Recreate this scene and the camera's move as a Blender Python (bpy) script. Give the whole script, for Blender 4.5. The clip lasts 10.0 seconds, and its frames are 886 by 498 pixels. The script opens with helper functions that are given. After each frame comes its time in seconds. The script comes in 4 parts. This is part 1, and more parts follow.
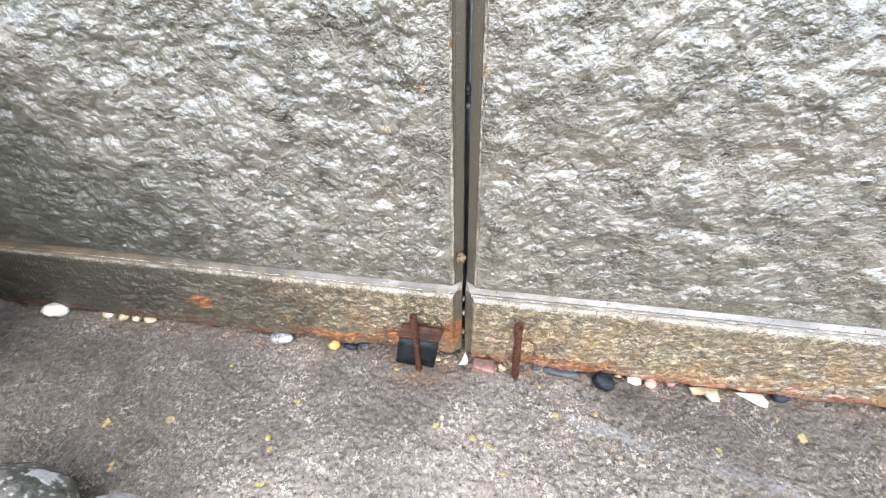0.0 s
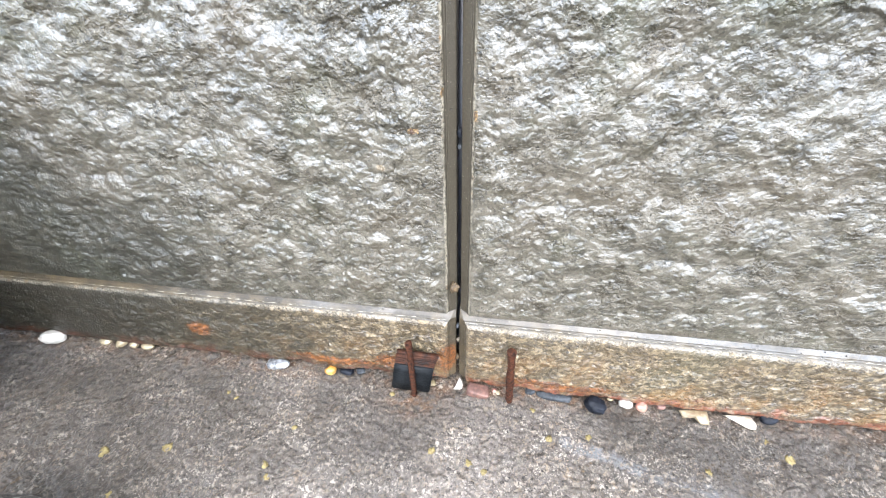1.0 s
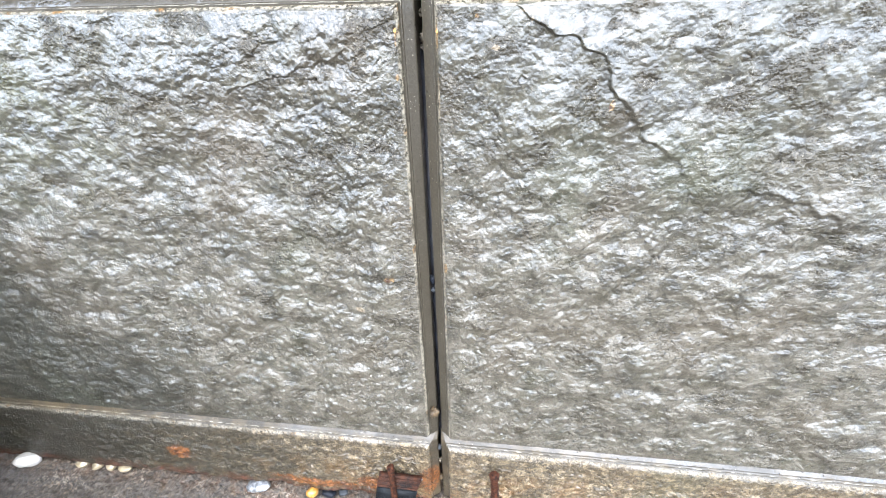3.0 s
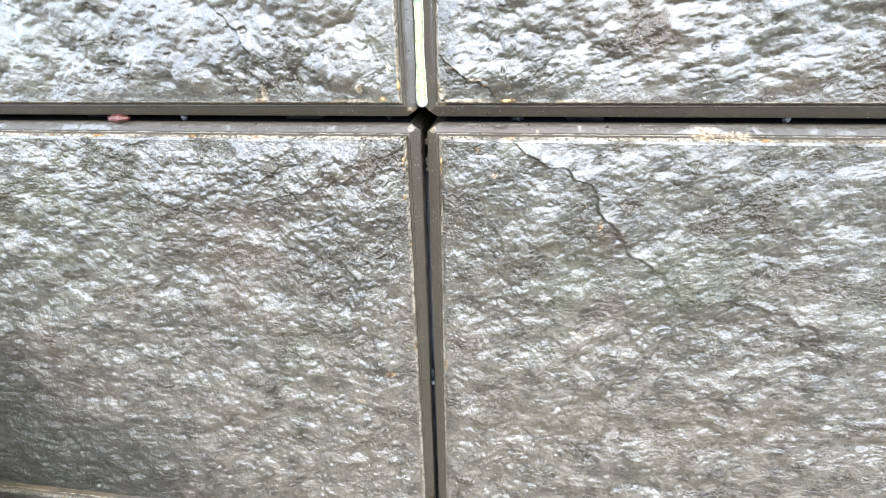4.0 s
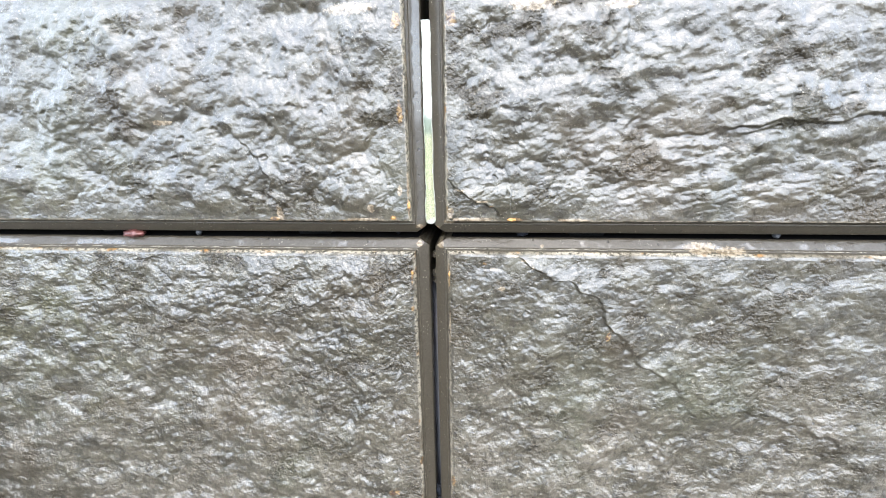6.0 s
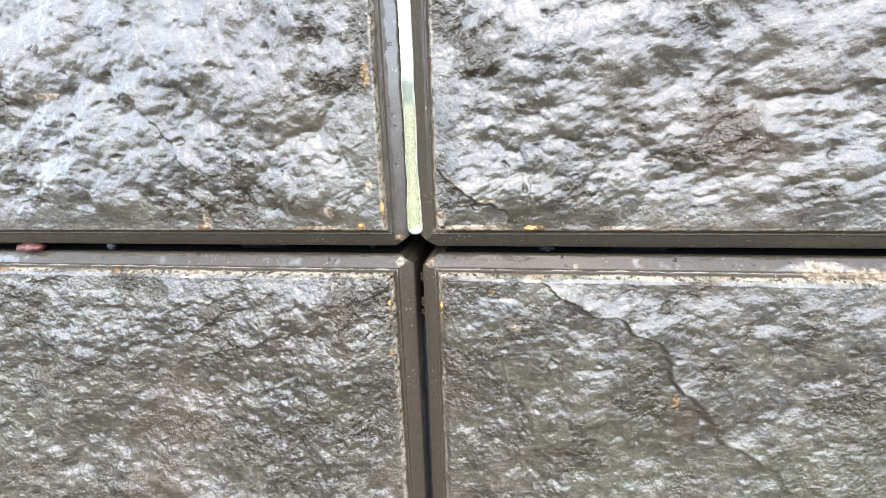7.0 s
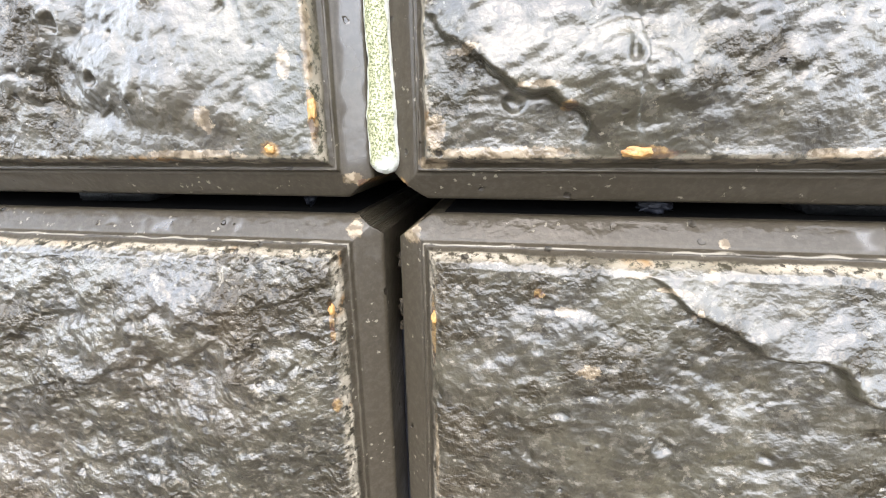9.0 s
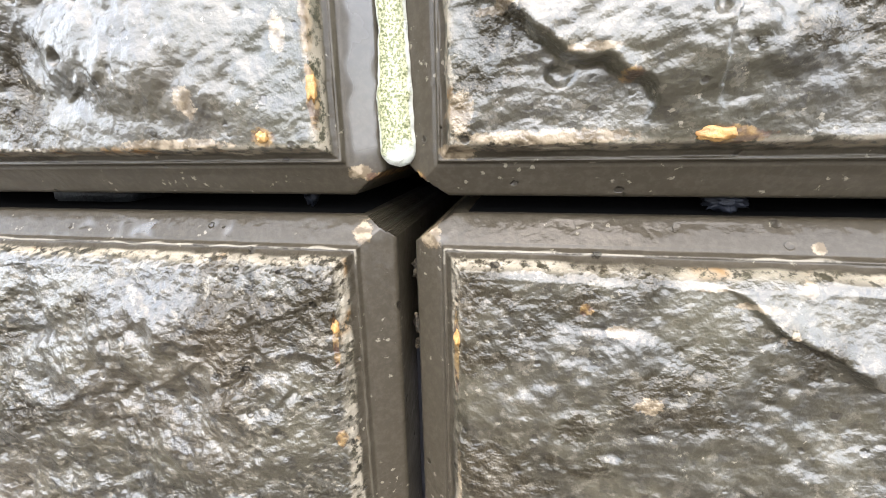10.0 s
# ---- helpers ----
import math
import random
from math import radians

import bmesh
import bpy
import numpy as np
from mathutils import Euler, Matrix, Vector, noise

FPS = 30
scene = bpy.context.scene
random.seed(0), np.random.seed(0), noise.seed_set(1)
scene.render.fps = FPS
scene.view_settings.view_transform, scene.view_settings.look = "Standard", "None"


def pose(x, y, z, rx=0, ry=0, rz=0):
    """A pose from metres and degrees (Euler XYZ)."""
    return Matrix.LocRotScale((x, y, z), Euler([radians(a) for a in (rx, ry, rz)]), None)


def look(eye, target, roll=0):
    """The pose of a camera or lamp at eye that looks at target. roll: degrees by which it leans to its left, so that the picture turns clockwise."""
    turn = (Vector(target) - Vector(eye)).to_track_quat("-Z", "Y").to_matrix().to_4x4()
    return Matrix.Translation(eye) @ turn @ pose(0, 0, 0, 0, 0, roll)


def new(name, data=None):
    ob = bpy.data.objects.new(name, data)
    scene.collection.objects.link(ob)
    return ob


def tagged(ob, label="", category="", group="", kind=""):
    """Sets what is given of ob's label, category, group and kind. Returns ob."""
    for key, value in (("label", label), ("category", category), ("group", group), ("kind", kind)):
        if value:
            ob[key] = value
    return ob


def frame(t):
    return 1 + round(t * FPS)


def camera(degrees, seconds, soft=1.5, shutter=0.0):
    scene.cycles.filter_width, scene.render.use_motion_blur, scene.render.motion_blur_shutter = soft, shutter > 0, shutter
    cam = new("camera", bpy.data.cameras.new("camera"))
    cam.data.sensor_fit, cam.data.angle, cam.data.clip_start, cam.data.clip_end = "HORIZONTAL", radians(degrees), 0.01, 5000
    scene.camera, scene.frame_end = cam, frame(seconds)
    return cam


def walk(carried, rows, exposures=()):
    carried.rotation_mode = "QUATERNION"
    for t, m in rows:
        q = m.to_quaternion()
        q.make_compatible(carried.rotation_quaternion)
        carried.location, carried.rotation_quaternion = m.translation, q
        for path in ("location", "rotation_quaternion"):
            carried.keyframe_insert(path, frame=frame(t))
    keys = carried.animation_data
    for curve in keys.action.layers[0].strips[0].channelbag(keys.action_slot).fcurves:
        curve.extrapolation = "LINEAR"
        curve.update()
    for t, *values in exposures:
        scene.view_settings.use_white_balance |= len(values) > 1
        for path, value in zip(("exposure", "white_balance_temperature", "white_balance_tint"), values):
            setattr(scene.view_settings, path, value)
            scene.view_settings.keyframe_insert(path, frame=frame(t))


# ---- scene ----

# camera and its walk
cam = camera(90.76, 10.0, soft=1.0)
PATH = [
    (0, (0.02426, -0.21348, 0.31238), (-0.23, 1.2009, -1.0786), -1.945),
    (0.5, (0.02438, -0.213, 0.31987), (-0.2226, 1.2189, -1.0544), -1.816),
    (1, (0.02567, -0.21153, 0.32745), (-0.214, 1.2464, -1.0205), -1.731),
    (1.5, (0.02696, -0.21023, 0.33719), (-0.2041, 1.2871, -0.9684), -1.656),
    (2, (0.03035, -0.20681, 0.35051), (-0.1923, 1.3405, -0.897), -1.658),
    (2.5, (0.0341, -0.20313, 0.36373), (-0.1877, 1.3994, -0.8122), -1.655),
    (2.7, (0.03687, -0.20021, 0.36523), (-0.1961, 1.4223, -0.7807), -2.096),
    (3.8, (0.03519, -0.19763, 0.39658), (-0.1905, 1.5546, -0.5408), -1.192),
    (4, (0.03443, -0.19676, 0.40111), (-0.1902, 1.5767, -0.4958), -1.016),
    (4.5, (0.03189, -0.19569, 0.41003), (-0.1847, 1.6276, -0.3828), -0.727),
    (5, (0.02813, -0.19834, 0.41905), (-0.1751, 1.6659, -0.2761), -0.649),
    (5.5, (0.02526, -0.20626, 0.42035), (-0.1551, 1.6901, -0.1889), -0.650),
    (6, (0.02659, -0.19415, 0.41719), (-0.1698, 1.7135, -0.1505), -1.075),
    (6.2, (0.02865, -0.18258, 0.41548), (-0.1762, 1.7274, -0.1413), -1.170),
    (7.3, (0.03105, -0.1177, 0.3972), (-0.2869, 1.7886, -0.1174), -1.731),
    (7.5, (0.02961, -0.1087, 0.39381), (-0.2961, 1.7936, -0.1308), -1.537),
    (8, (0.02379, -0.08869, 0.38734), (-0.309, 1.8082, -0.1522), -1.174),
    (8.5, (0.02356, -0.07467, 0.3837), (-0.3108, 1.821, -0.159), -0.870),
    (9, (0.023, -0.06438, 0.37736), (-0.3278, 1.8289, -0.1633), -0.756),
    (9.5, (0.02044, -0.05647, 0.37497), (-0.3462, 1.8384, -0.1494), -0.936),
    (10, (0.0188, -0.05378, 0.37437), (-0.3716, 1.8389, -0.1408), -1.180),
]

walk(cam, [(t, look(eye, target, roll)) for t, eye, target, roll in PATH],
     [(0, 2.62, 6320, 10), (2.5, 2.62, 6150, 10), (4.5, 2.46, 6220, 10), (5.5, 2.30, 6330, 10), (7.5, 2.16, 6430, 13), (10, 2.25, 6850, 13)])

# world, sun, exposure: a bright overcast sky after rain
SUN_UP, SUN_TURN = radians(52), radians(173)

world = bpy.data.worlds.new("overcast")
scene.world = world
world.use_nodes = True
wn, wl = world.node_tree.nodes, world.node_tree.links
wn.clear()
sky = wn.new("ShaderNodeTexSky")
sky.sky_type = "NISHITA"
sky.sun_disc = False
sky.sun_elevation, sky.sun_rotation = SUN_UP, SUN_TURN
sky.air_density, sky.dust_density = 1.0, 3.0
bg_sky = wn.new("ShaderNodeBackground")
bg_sky.inputs["Strength"].default_value = 0.06
wl.new(sky.outputs["Color"], bg_sky.inputs["Color"])
# cloud layer: nearly even, a little brighter towards the horizon
geo = wn.new("ShaderNodeTexCoord")
sep = wn.new("ShaderNodeSeparateXYZ")
wl.new(geo.outputs["Generated"], sep.inputs[0])
rise = wn.new("ShaderNodeMapRange")
rise.inputs["From Min"].default_value, rise.inputs["From Max"].default_value = 0.0, 1.0
rise.inputs["To Min"].default_value, rise.inputs["To Max"].default_value = 1.07, 1.05
wl.new(sep.outputs["Z"], rise.inputs["Value"])
bg_cloud = wn.new("ShaderNodeBackground")
bg_cloud.inputs["Color"].default_value = (0.83, 0.93, 1.07, 1)
wl.new(rise.outputs["Result"], bg_cloud.inputs["Strength"])
both = wn.new("ShaderNodeAddShader")
wl.new(bg_sky.outputs[0], both.inputs[0])
wl.new(bg_cloud.outputs[0], both.inputs[1])
wout = wn.new("ShaderNodeOutputWorld")
wl.new(both.outputs[0], wout.inputs["Surface"])

sun = new("sun", bpy.data.lights.new("sun", "SUN"))
sun.data.energy, sun.data.angle, sun.data.color = 0.55, radians(90), (1.0, 0.97, 0.93)
sun.matrix_basis = look((0.2, -1.6, 2.3), (0, 0, 0.2))

# ---------------------------------------------------------------- materials


def material(name):
    m = bpy.data.materials.new(name)
    m.use_nodes = True
    return m, m.node_tree.nodes, m.node_tree.links, m.node_tree.nodes["Principled BSDF"]


class Nodes:
    """Short names for the nodes of one material."""

    def __init__(self, name):
        self.m, self.n, self.l, self.p = material(name)
        self.co = self.n.new("ShaderNodeTexCoord").outputs["Object"]

    def put(self, value, socket):
        if isinstance(value, (int, float)):
            socket.default_value = value
        elif isinstance(value, tuple):
            socket.default_value = (*value, 1) if len(value) == 3 and socket.type == "RGBA" else value
        else:
            self.l.new(value, socket)

    def stretch(self, scale, turn=0.0):
        mp = self.n.new("ShaderNodeMapping")
        self.l.new(self.co, mp.inputs["Vector"])
        mp.inputs["Scale"].default_value = scale
        mp.inputs["Rotation"].default_value = (0, radians(turn), 0)
        return mp.outputs[0]

    def warped(self, at, scale, far):
        """The place, shifted by coloured noise."""
        nd, mv, ad = self.n.new("ShaderNodeTexNoise"), self.n.new("ShaderNodeVectorMath"), self.n.new("ShaderNodeVectorMath")
        self.l.new(at, nd.inputs["Vector"])
        nd.inputs["Scale"].default_value, nd.inputs["Detail"].default_value = scale, 3.0
        mv.operation = "MULTIPLY_ADD"
        self.l.new(nd.outputs["Color"], mv.inputs[0])
        mv.inputs[1].default_value, mv.inputs[2].default_value = (far * 2,) * 3, (-far,) * 3
        self.l.new(mv.outputs[0], ad.inputs[0])
        self.l.new(at, ad.inputs[1])
        return ad.outputs[0]

    def noise(self, scale, detail=4.0, rough=0.55, at=None, warp=0.0):
        nd = self.n.new("ShaderNodeTexNoise")
        self.l.new(self.co if at is None else at, nd.inputs["Vector"])
        nd.inputs["Scale"].default_value, nd.inputs["Detail"].default_value = scale, detail
        nd.inputs["Roughness"].default_value, nd.inputs["Distortion"].default_value = rough, warp
        return nd.outputs["Fac"]

    def cells(self, scale, out="Distance", at=None):
        nd = self.n.new("ShaderNodeTexVoronoi")
        self.l.new(self.co if at is None else at, nd.inputs["Vector"])
        nd.inputs["Scale"].default_value = scale
        return nd.outputs[out]

    def ramp(self, value, lo, hi, a=0.0, b=1.0, smooth=True):
        nd = self.n.new("ShaderNodeMapRange")
        nd.interpolation_type = "SMOOTHSTEP" if smooth else "LINEAR"
        self.l.new(value, nd.inputs["Value"])
        for k, v in (("From Min", lo), ("From Max", hi), ("To Min", a), ("To Max", b)):
            nd.inputs[k].default_value = v
        return nd.outputs["Result"]

    def math(self, op, a, b=0.0):
        nd = self.n.new("ShaderNodeMath")
        nd.operation = op
        self.put(a, nd.inputs[0])
        self.put(b, nd.inputs[1])
        return nd.outputs[0]

    def mix(self, f, a, b):
        nd = self.n.new("ShaderNodeMix")
        nd.data_type = "RGBA"
        self.put(f, nd.inputs[0])
        self.put(a, nd.inputs[6])
        self.put(b, nd.inputs[7])
        return nd.outputs[2]

    def scaled(self, color, by):
        nd = self.n.new("ShaderNodeVectorMath")
        nd.operation = "SCALE"
        self.l.new(color, nd.inputs[0])
        nd.inputs["Scale"].default_value = by
        return nd.outputs[0]

    def attr(self, name):
        nd = self.n.new("ShaderNodeAttribute")
        nd.attribute_name = name
        return nd.outputs["Fac"]

    def axis(self, which):
        nd = self.n.new("ShaderNodeSeparateXYZ")
        self.l.new(self.co, nd.inputs[0])
        return nd.outputs[which]

    def bump(self, height, dist, strength=1.0, after=None):
        nd = self.n.new("ShaderNodeBump")
        nd.inputs["Distance"].default_value = dist
        self.put(strength, nd.inputs["Strength"])
        self.l.new(height, nd.inputs["Height"])
        if after is not None:
            self.l.new(after, nd.inputs["Normal"])
        return nd.outputs[0]

    def done(self, color, rough, normal=None, metal=0.0, coat=0.0, coat_rough=0.05, spec=0.5):
        for v, k in ((color, "Base Color"), (rough, "Roughness"), (metal, "Metallic"), (coat, "Coat Weight"), (coat_rough, "Coat Roughness"), (spec, "Specular IOR Level")):
            self.put(v, self.p.inputs[k])
        self.p.inputs["Coat IOR"].default_value = 1.58
        if normal is not None:
            self.l.new(normal, self.p.inputs["Normal"])
            self.l.new(normal, self.p.inputs["Coat Normal"])
        return self.m


def stone_material(name, rusty):
    """Wet split-faced stone: dark and glossy, lime crust along the rim of the rough face, rust on the lowest course."""
    k = Nodes(name)
    rim, film = k.attr("rim"), k.attr("film")
    grit = k.attr("grit")
    film = k.math("ADD", film, k.math("MULTIPLY", k.math("SUBTRACT", k.noise(260, 5, 0.68), 0.5), k.ramp(grit, 0.0, 1.0, 0.9, 1.6)))
    film = k.ramp(film, 0.12, 0.85)
    flat = k.stretch((0.96, 1, 1.04), 12)
    ragged = k.warped(flat, 300, 0.0009)
    broad = k.noise(14, 3, 0.5)
    mid = k.noise(90, 5, 0.6, flat)
    fine = k.noise(650, 3, 0.5, flat)
    col = k.mix(k.ramp(mid, 0.35, 0.68), (0.024, 0.0205, 0.0118), (0.067, 0.059, 0.037))
    col = k.mix(k.math("MULTIPLY", k.ramp(film, 0.6, 0.0), 0.75), col, (0.034, 0.026, 0.014))
    crystals = k.math("MULTIPLY", k.ramp(k.noise(560, 6, 0.72, flat), 0.53, 0.61), k.ramp(k.noise(120, 3, 0.6), 0.36, 0.58, 0.35, 1.0))
    col = k.mix(k.math("MULTIPLY", crystals, k.ramp(grit, 0.0, 1.0, 0.35, 0.65)), col, (0.24, 0.212, 0.165))
    col = k.mix(k.math("MULTIPLY", k.ramp(broad, 0.50, 0.66), 0.42), col, (0.100, 0.075, 0.047))
    col = k.mix(k.math("MULTIPLY", k.ramp(k.noise(9, 2), 0.55, 0.7), 0.30), col, (0.075, 0.085, 0.045))
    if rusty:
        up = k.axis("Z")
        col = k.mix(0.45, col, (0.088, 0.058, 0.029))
        # the course gets darker, duller and less ochre towards its left end
        right_tone = k.attr("right_tone")
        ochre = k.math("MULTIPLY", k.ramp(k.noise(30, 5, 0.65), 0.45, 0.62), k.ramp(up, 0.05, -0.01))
        ochre = k.math("MULTIPLY", ochre, k.ramp(right_tone, 0.0, 1.0, 0.35, 1.0))
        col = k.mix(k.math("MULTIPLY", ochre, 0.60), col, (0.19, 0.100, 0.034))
        col = k.mix(k.math("MULTIPLY", k.ramp(k.noise(170, 6, 0.72, flat, 0.2), 0.48, 0.60), k.ramp(right_tone, 0.0, 1.0, 0.10, 0.75)), col, (0.235, 0.178, 0.105))
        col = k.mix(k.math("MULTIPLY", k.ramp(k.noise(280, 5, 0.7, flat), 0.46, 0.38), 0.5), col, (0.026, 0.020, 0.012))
        col = k.mix(k.ramp(right_tone, 1.0, 0.0, 0.0, 0.75), col, (0.024, 0.020, 0.014))
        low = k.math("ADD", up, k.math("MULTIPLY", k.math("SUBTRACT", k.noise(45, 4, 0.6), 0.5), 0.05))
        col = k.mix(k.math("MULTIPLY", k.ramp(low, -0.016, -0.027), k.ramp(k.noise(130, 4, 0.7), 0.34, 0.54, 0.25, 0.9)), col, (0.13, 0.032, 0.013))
    if not rusty:
        col = k.mix(k.math("MULTIPLY", k.attr("bloom"), k.ramp(k.noise(75, 5, 0.65), 0.38, 0.62, 0.0, 0.72)), col, (0.150, 0.130, 0.098))
        col = k.mix(k.math("MULTIPLY", k.attr("moss"), k.ramp(k.noise(60, 5, 0.68), 0.40, 0.64, 0.0, 0.55)), col, (0.088, 0.084, 0.037))
        clump = k.math("MULTIPLY", k.ramp(k.noise(125, 6, 0.72, warp=0.6), 0.60, 0.66), k.ramp(k.noise(22, 2), 0.44, 0.58))
        col = k.mix(k.math("MULTIPLY", clump, k.ramp(grit, 0.0, 0.15, 0.1, 0.65)), col, (0.25, 0.222, 0.170))
    # small shadows of the grain, painted as dark flecks
    fleck_shade = k.ramp(k.noise(430, 5, 0.70, flat), 0.46, 0.37)
    col = k.mix(k.math("MULTIPLY", fleck_shade, k.ramp(grit, 0.0, 1.0, 0.45, 0.75)), col, (0.010, 0.0085, 0.0055))
    col = k.scaled(col, 0.90 if rusty else 0.78)
    # darker and less glossy towards the low left end
    dark_end = k.math("MULTIPLY", k.attr("dark_end"), k.ramp(k.noise(140, 5, 0.65), 0.34, 0.56, 0.55, 1.0))
    col = k.mix(k.math("MULTIPLY", dark_end, 0.70 if rusty else 0.78), col, (0.014, 0.0135, 0.0095))
    # sawn and chamfered edge: plain grey-brown
    edge = k.ramp(rim, 6.6, 5.8)
    sawn = k.mix(k.ramp(k.noise(900, 4, 0.7), 0.42, 0.66), (0.036, 0.0295, 0.0195), (0.047, 0.039, 0.027))
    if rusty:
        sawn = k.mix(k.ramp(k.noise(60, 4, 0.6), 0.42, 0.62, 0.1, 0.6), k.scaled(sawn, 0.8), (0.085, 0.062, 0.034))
    col = k.mix(edge, col, sawn)
    # lime and lichen crust on the rim
    crumbs = k.noise(620, 5, 0.7)
    near = k.math("MULTIPLY", k.ramp(rim, 6.0, 6.4), k.ramp(rim, 7.9, 6.8))
    crust = k.math("MULTIPLY", near, k.math("MULTIPLY", k.ramp(crumbs, 0.41, 0.53), k.ramp(k.noise(48, 3), 0.34, 0.54, 0.3, 1.0)))
    crust_col = k.mix(k.ramp(k.noise(120, 2), 0.57, 0.68), (0.36, 0.315, 0.24), (0.30, 0.16, 0.055))
    crust_col = k.mix(k.ramp(k.noise(75, 2), 0.54, 0.64), crust_col, (0.33, 0.29, 0.22))
    col = k.mix(k.math("MULTIPLY", crust, 0.3 if rusty else 0.72), col, crust_col)
    # lime line on the ridge, with its wet highlight painted pale along upper edges
    ridge = k.math("MULTIPLY", k.math("MULTIPLY", k.ramp(rim, 4.85, 5.0), k.ramp(rim, 5.35, 5.15)), k.math("MULTIPLY", k.ramp(k.noise(130, 5, 0.65), 0.42, 0.52), k.attr("top")))
    col = k.mix(k.math("MULTIPLY", ridge, 0.55), col, (0.32, 0.29, 0.23))
    # lime and orange growth in patches
    rag = k.math("MULTIPLY", k.math("SUBTRACT", k.noise(620, 5, 0.75), 0.5), 2.2)
    lime = k.ramp(k.math("ADD", k.attr("lime"), rag), 0.35, 0.65)
    lime = k.math("MULTIPLY", lime, k.ramp(k.attr("lime"), 0.02, 0.2))
    col = k.mix(k.math("MULTIPLY", lime, 0.82), col, k.mix(k.ramp(fine, 0.4, 0.6), (0.11, 0.080, 0.046), (0.27, 0.215, 0.145)))
    gold = k.math("MULTIPLY", k.ramp(k.math("ADD", k.attr("gold"), rag), 0.35, 0.65), k.ramp(k.attr("gold"), 0.02, 0.2))
    col = k.mix(k.math("MULTIPLY", gold, 0.85 if rusty else 0.65), col, k.mix(k.ramp(k.noise(210, 5, 0.7), 0.42, 0.60) if rusty else k.ramp(fine, 0.4, 0.6), (0.055, 0.020, 0.008), (0.19, 0.068, 0.017) if rusty else (0.27, 0.165, 0.06)))
    # pale mineral specks
    speck = k.math("MULTIPLY", k.ramp(k.math("ADD", k.cells(640), k.math("MULTIPLY", k.math("SUBTRACT", k.noise(1500, 3, 0.7), 0.5), 1.3)), 0.18, 0.08), k.ramp(k.noise(160, 2), 0.54, 0.60))
    col = k.mix(k.math("MULTIPLY", speck, 0.45), col, (0.30, 0.27, 0.21))
    # pinholes
    pin = k.math("MULTIPLY", k.ramp(k.math("ADD", k.cells(240), k.math("MULTIPLY", k.math("SUBTRACT", fine, 0.5), 0.35)), 0.15, 0.09), k.ramp(k.noise(90, 2), 0.48, 0.53))
    col = k.mix(k.math("MULTIPLY", pin, 0.75), col, (0.016, 0.013, 0.009))
    rough = k.math("ADD", k.ramp(k.noise(55, 4, 0.6), 0.35, 0.65, 0.30, 0.50), k.math("MULTIPLY", crust, 0.35))
    flakes = k.math("ADD", k.math("MULTIPLY", k.cells(330, at=ragged), -0.22), k.math("MULTIPLY", k.cells(800, at=ragged), -0.10))
    dust = k.math("MULTIPLY", k.noise(1300, 2, 0.5), k.ramp(grit, 0.0, 1.0, 0.08, 0.16))
    grain = k.math("ADD", k.math("ADD", k.math("ADD", fine, dust), k.math("MULTIPLY", k.noise(240, 2, 0.5, flat), 1.15)), flakes)
    h = k.math("ADD", k.math("MULTIPLY", k.math("MULTIPLY", grain, k.math("SUBTRACT", 1.0, k.math("MULTIPLY", k.attr("sheen"), 0.8))), k.ramp(rim, 5.0, 7.5, 0.15, 1.0)), k.math("MULTIPLY", pin, -1.2))
    on_face = k.ramp(rim, 6.5, 8.0)
    streak = k.ramp(k.noise(70, 4, 0.6, k.stretch((0.35, 1, 1))), 0.42, 0.66, 0.35 if rusty else 0.0, 0.9 if rusty else 0.38)
    sheen = k.attr("sheen")
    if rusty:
        on_face = k.math("MULTIPLY", on_face, k.ramp(right_tone, 0.0, 1.0, 0.25, 0.8))
        streak = k.math("MULTIPLY", streak, k.ramp(right_tone, 0.0, 1.0, 0.3, 1.0))
    streak = k.math("MAXIMUM", k.math("MAXIMUM", streak, 0.32), sheen)
    bare = k.math("MULTIPLY", k.math("MAXIMUM", k.math("SUBTRACT", 1.0, film), k.math("MULTIPLY", crystals, grit)), on_face)
    rough = k.math("ADD", rough, k.math("MULTIPLY", bare, 0.15))
    rough = k.math("ADD", rough, k.ramp(rim, 7.5, 5.5, 0.0, 0.15))
    rough = k.math("MULTIPLY", rough, k.math("SUBTRACT", 1.0, k.math("MULTIPLY", sheen, 0.85)))
    nrm = k.bump(h, 0.0015, k.math("MULTIPLY", k.ramp(grit, 0.0, 1.0, 0.80, 1.05), k.math("SUBTRACT", 1.0, k.math("MULTIPLY", film, k.ramp(grit, 0.0, 1.0, 0.66, 0.50)))))
    return k.done(col, rough, nrm, coat=k.math("MULTIPLY", k.math("SUBTRACT", k.math("SUBTRACT", 1.0, k.math("MULTIPLY", dark_end, 0.5)), k.math("MULTIPLY", bare, 0.45)), k.math("ADD", on_face, k.math("MULTIPLY", k.math("SUBTRACT", 1.0, on_face), streak))), coat_rough=k.math("SUBTRACT", k.ramp(mid, 0.3, 0.7, 0.025, 0.06), k.math("MULTIPLY", sheen, 0.02)), spec=k.math("ADD", k.math("MULTIPLY", k.math("MULTIPLY", film, on_face), 0.25), k.math("ADD", k.math("MULTIPLY", sheen, 0.40), 0.16)))


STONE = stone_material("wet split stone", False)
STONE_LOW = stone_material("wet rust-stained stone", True)


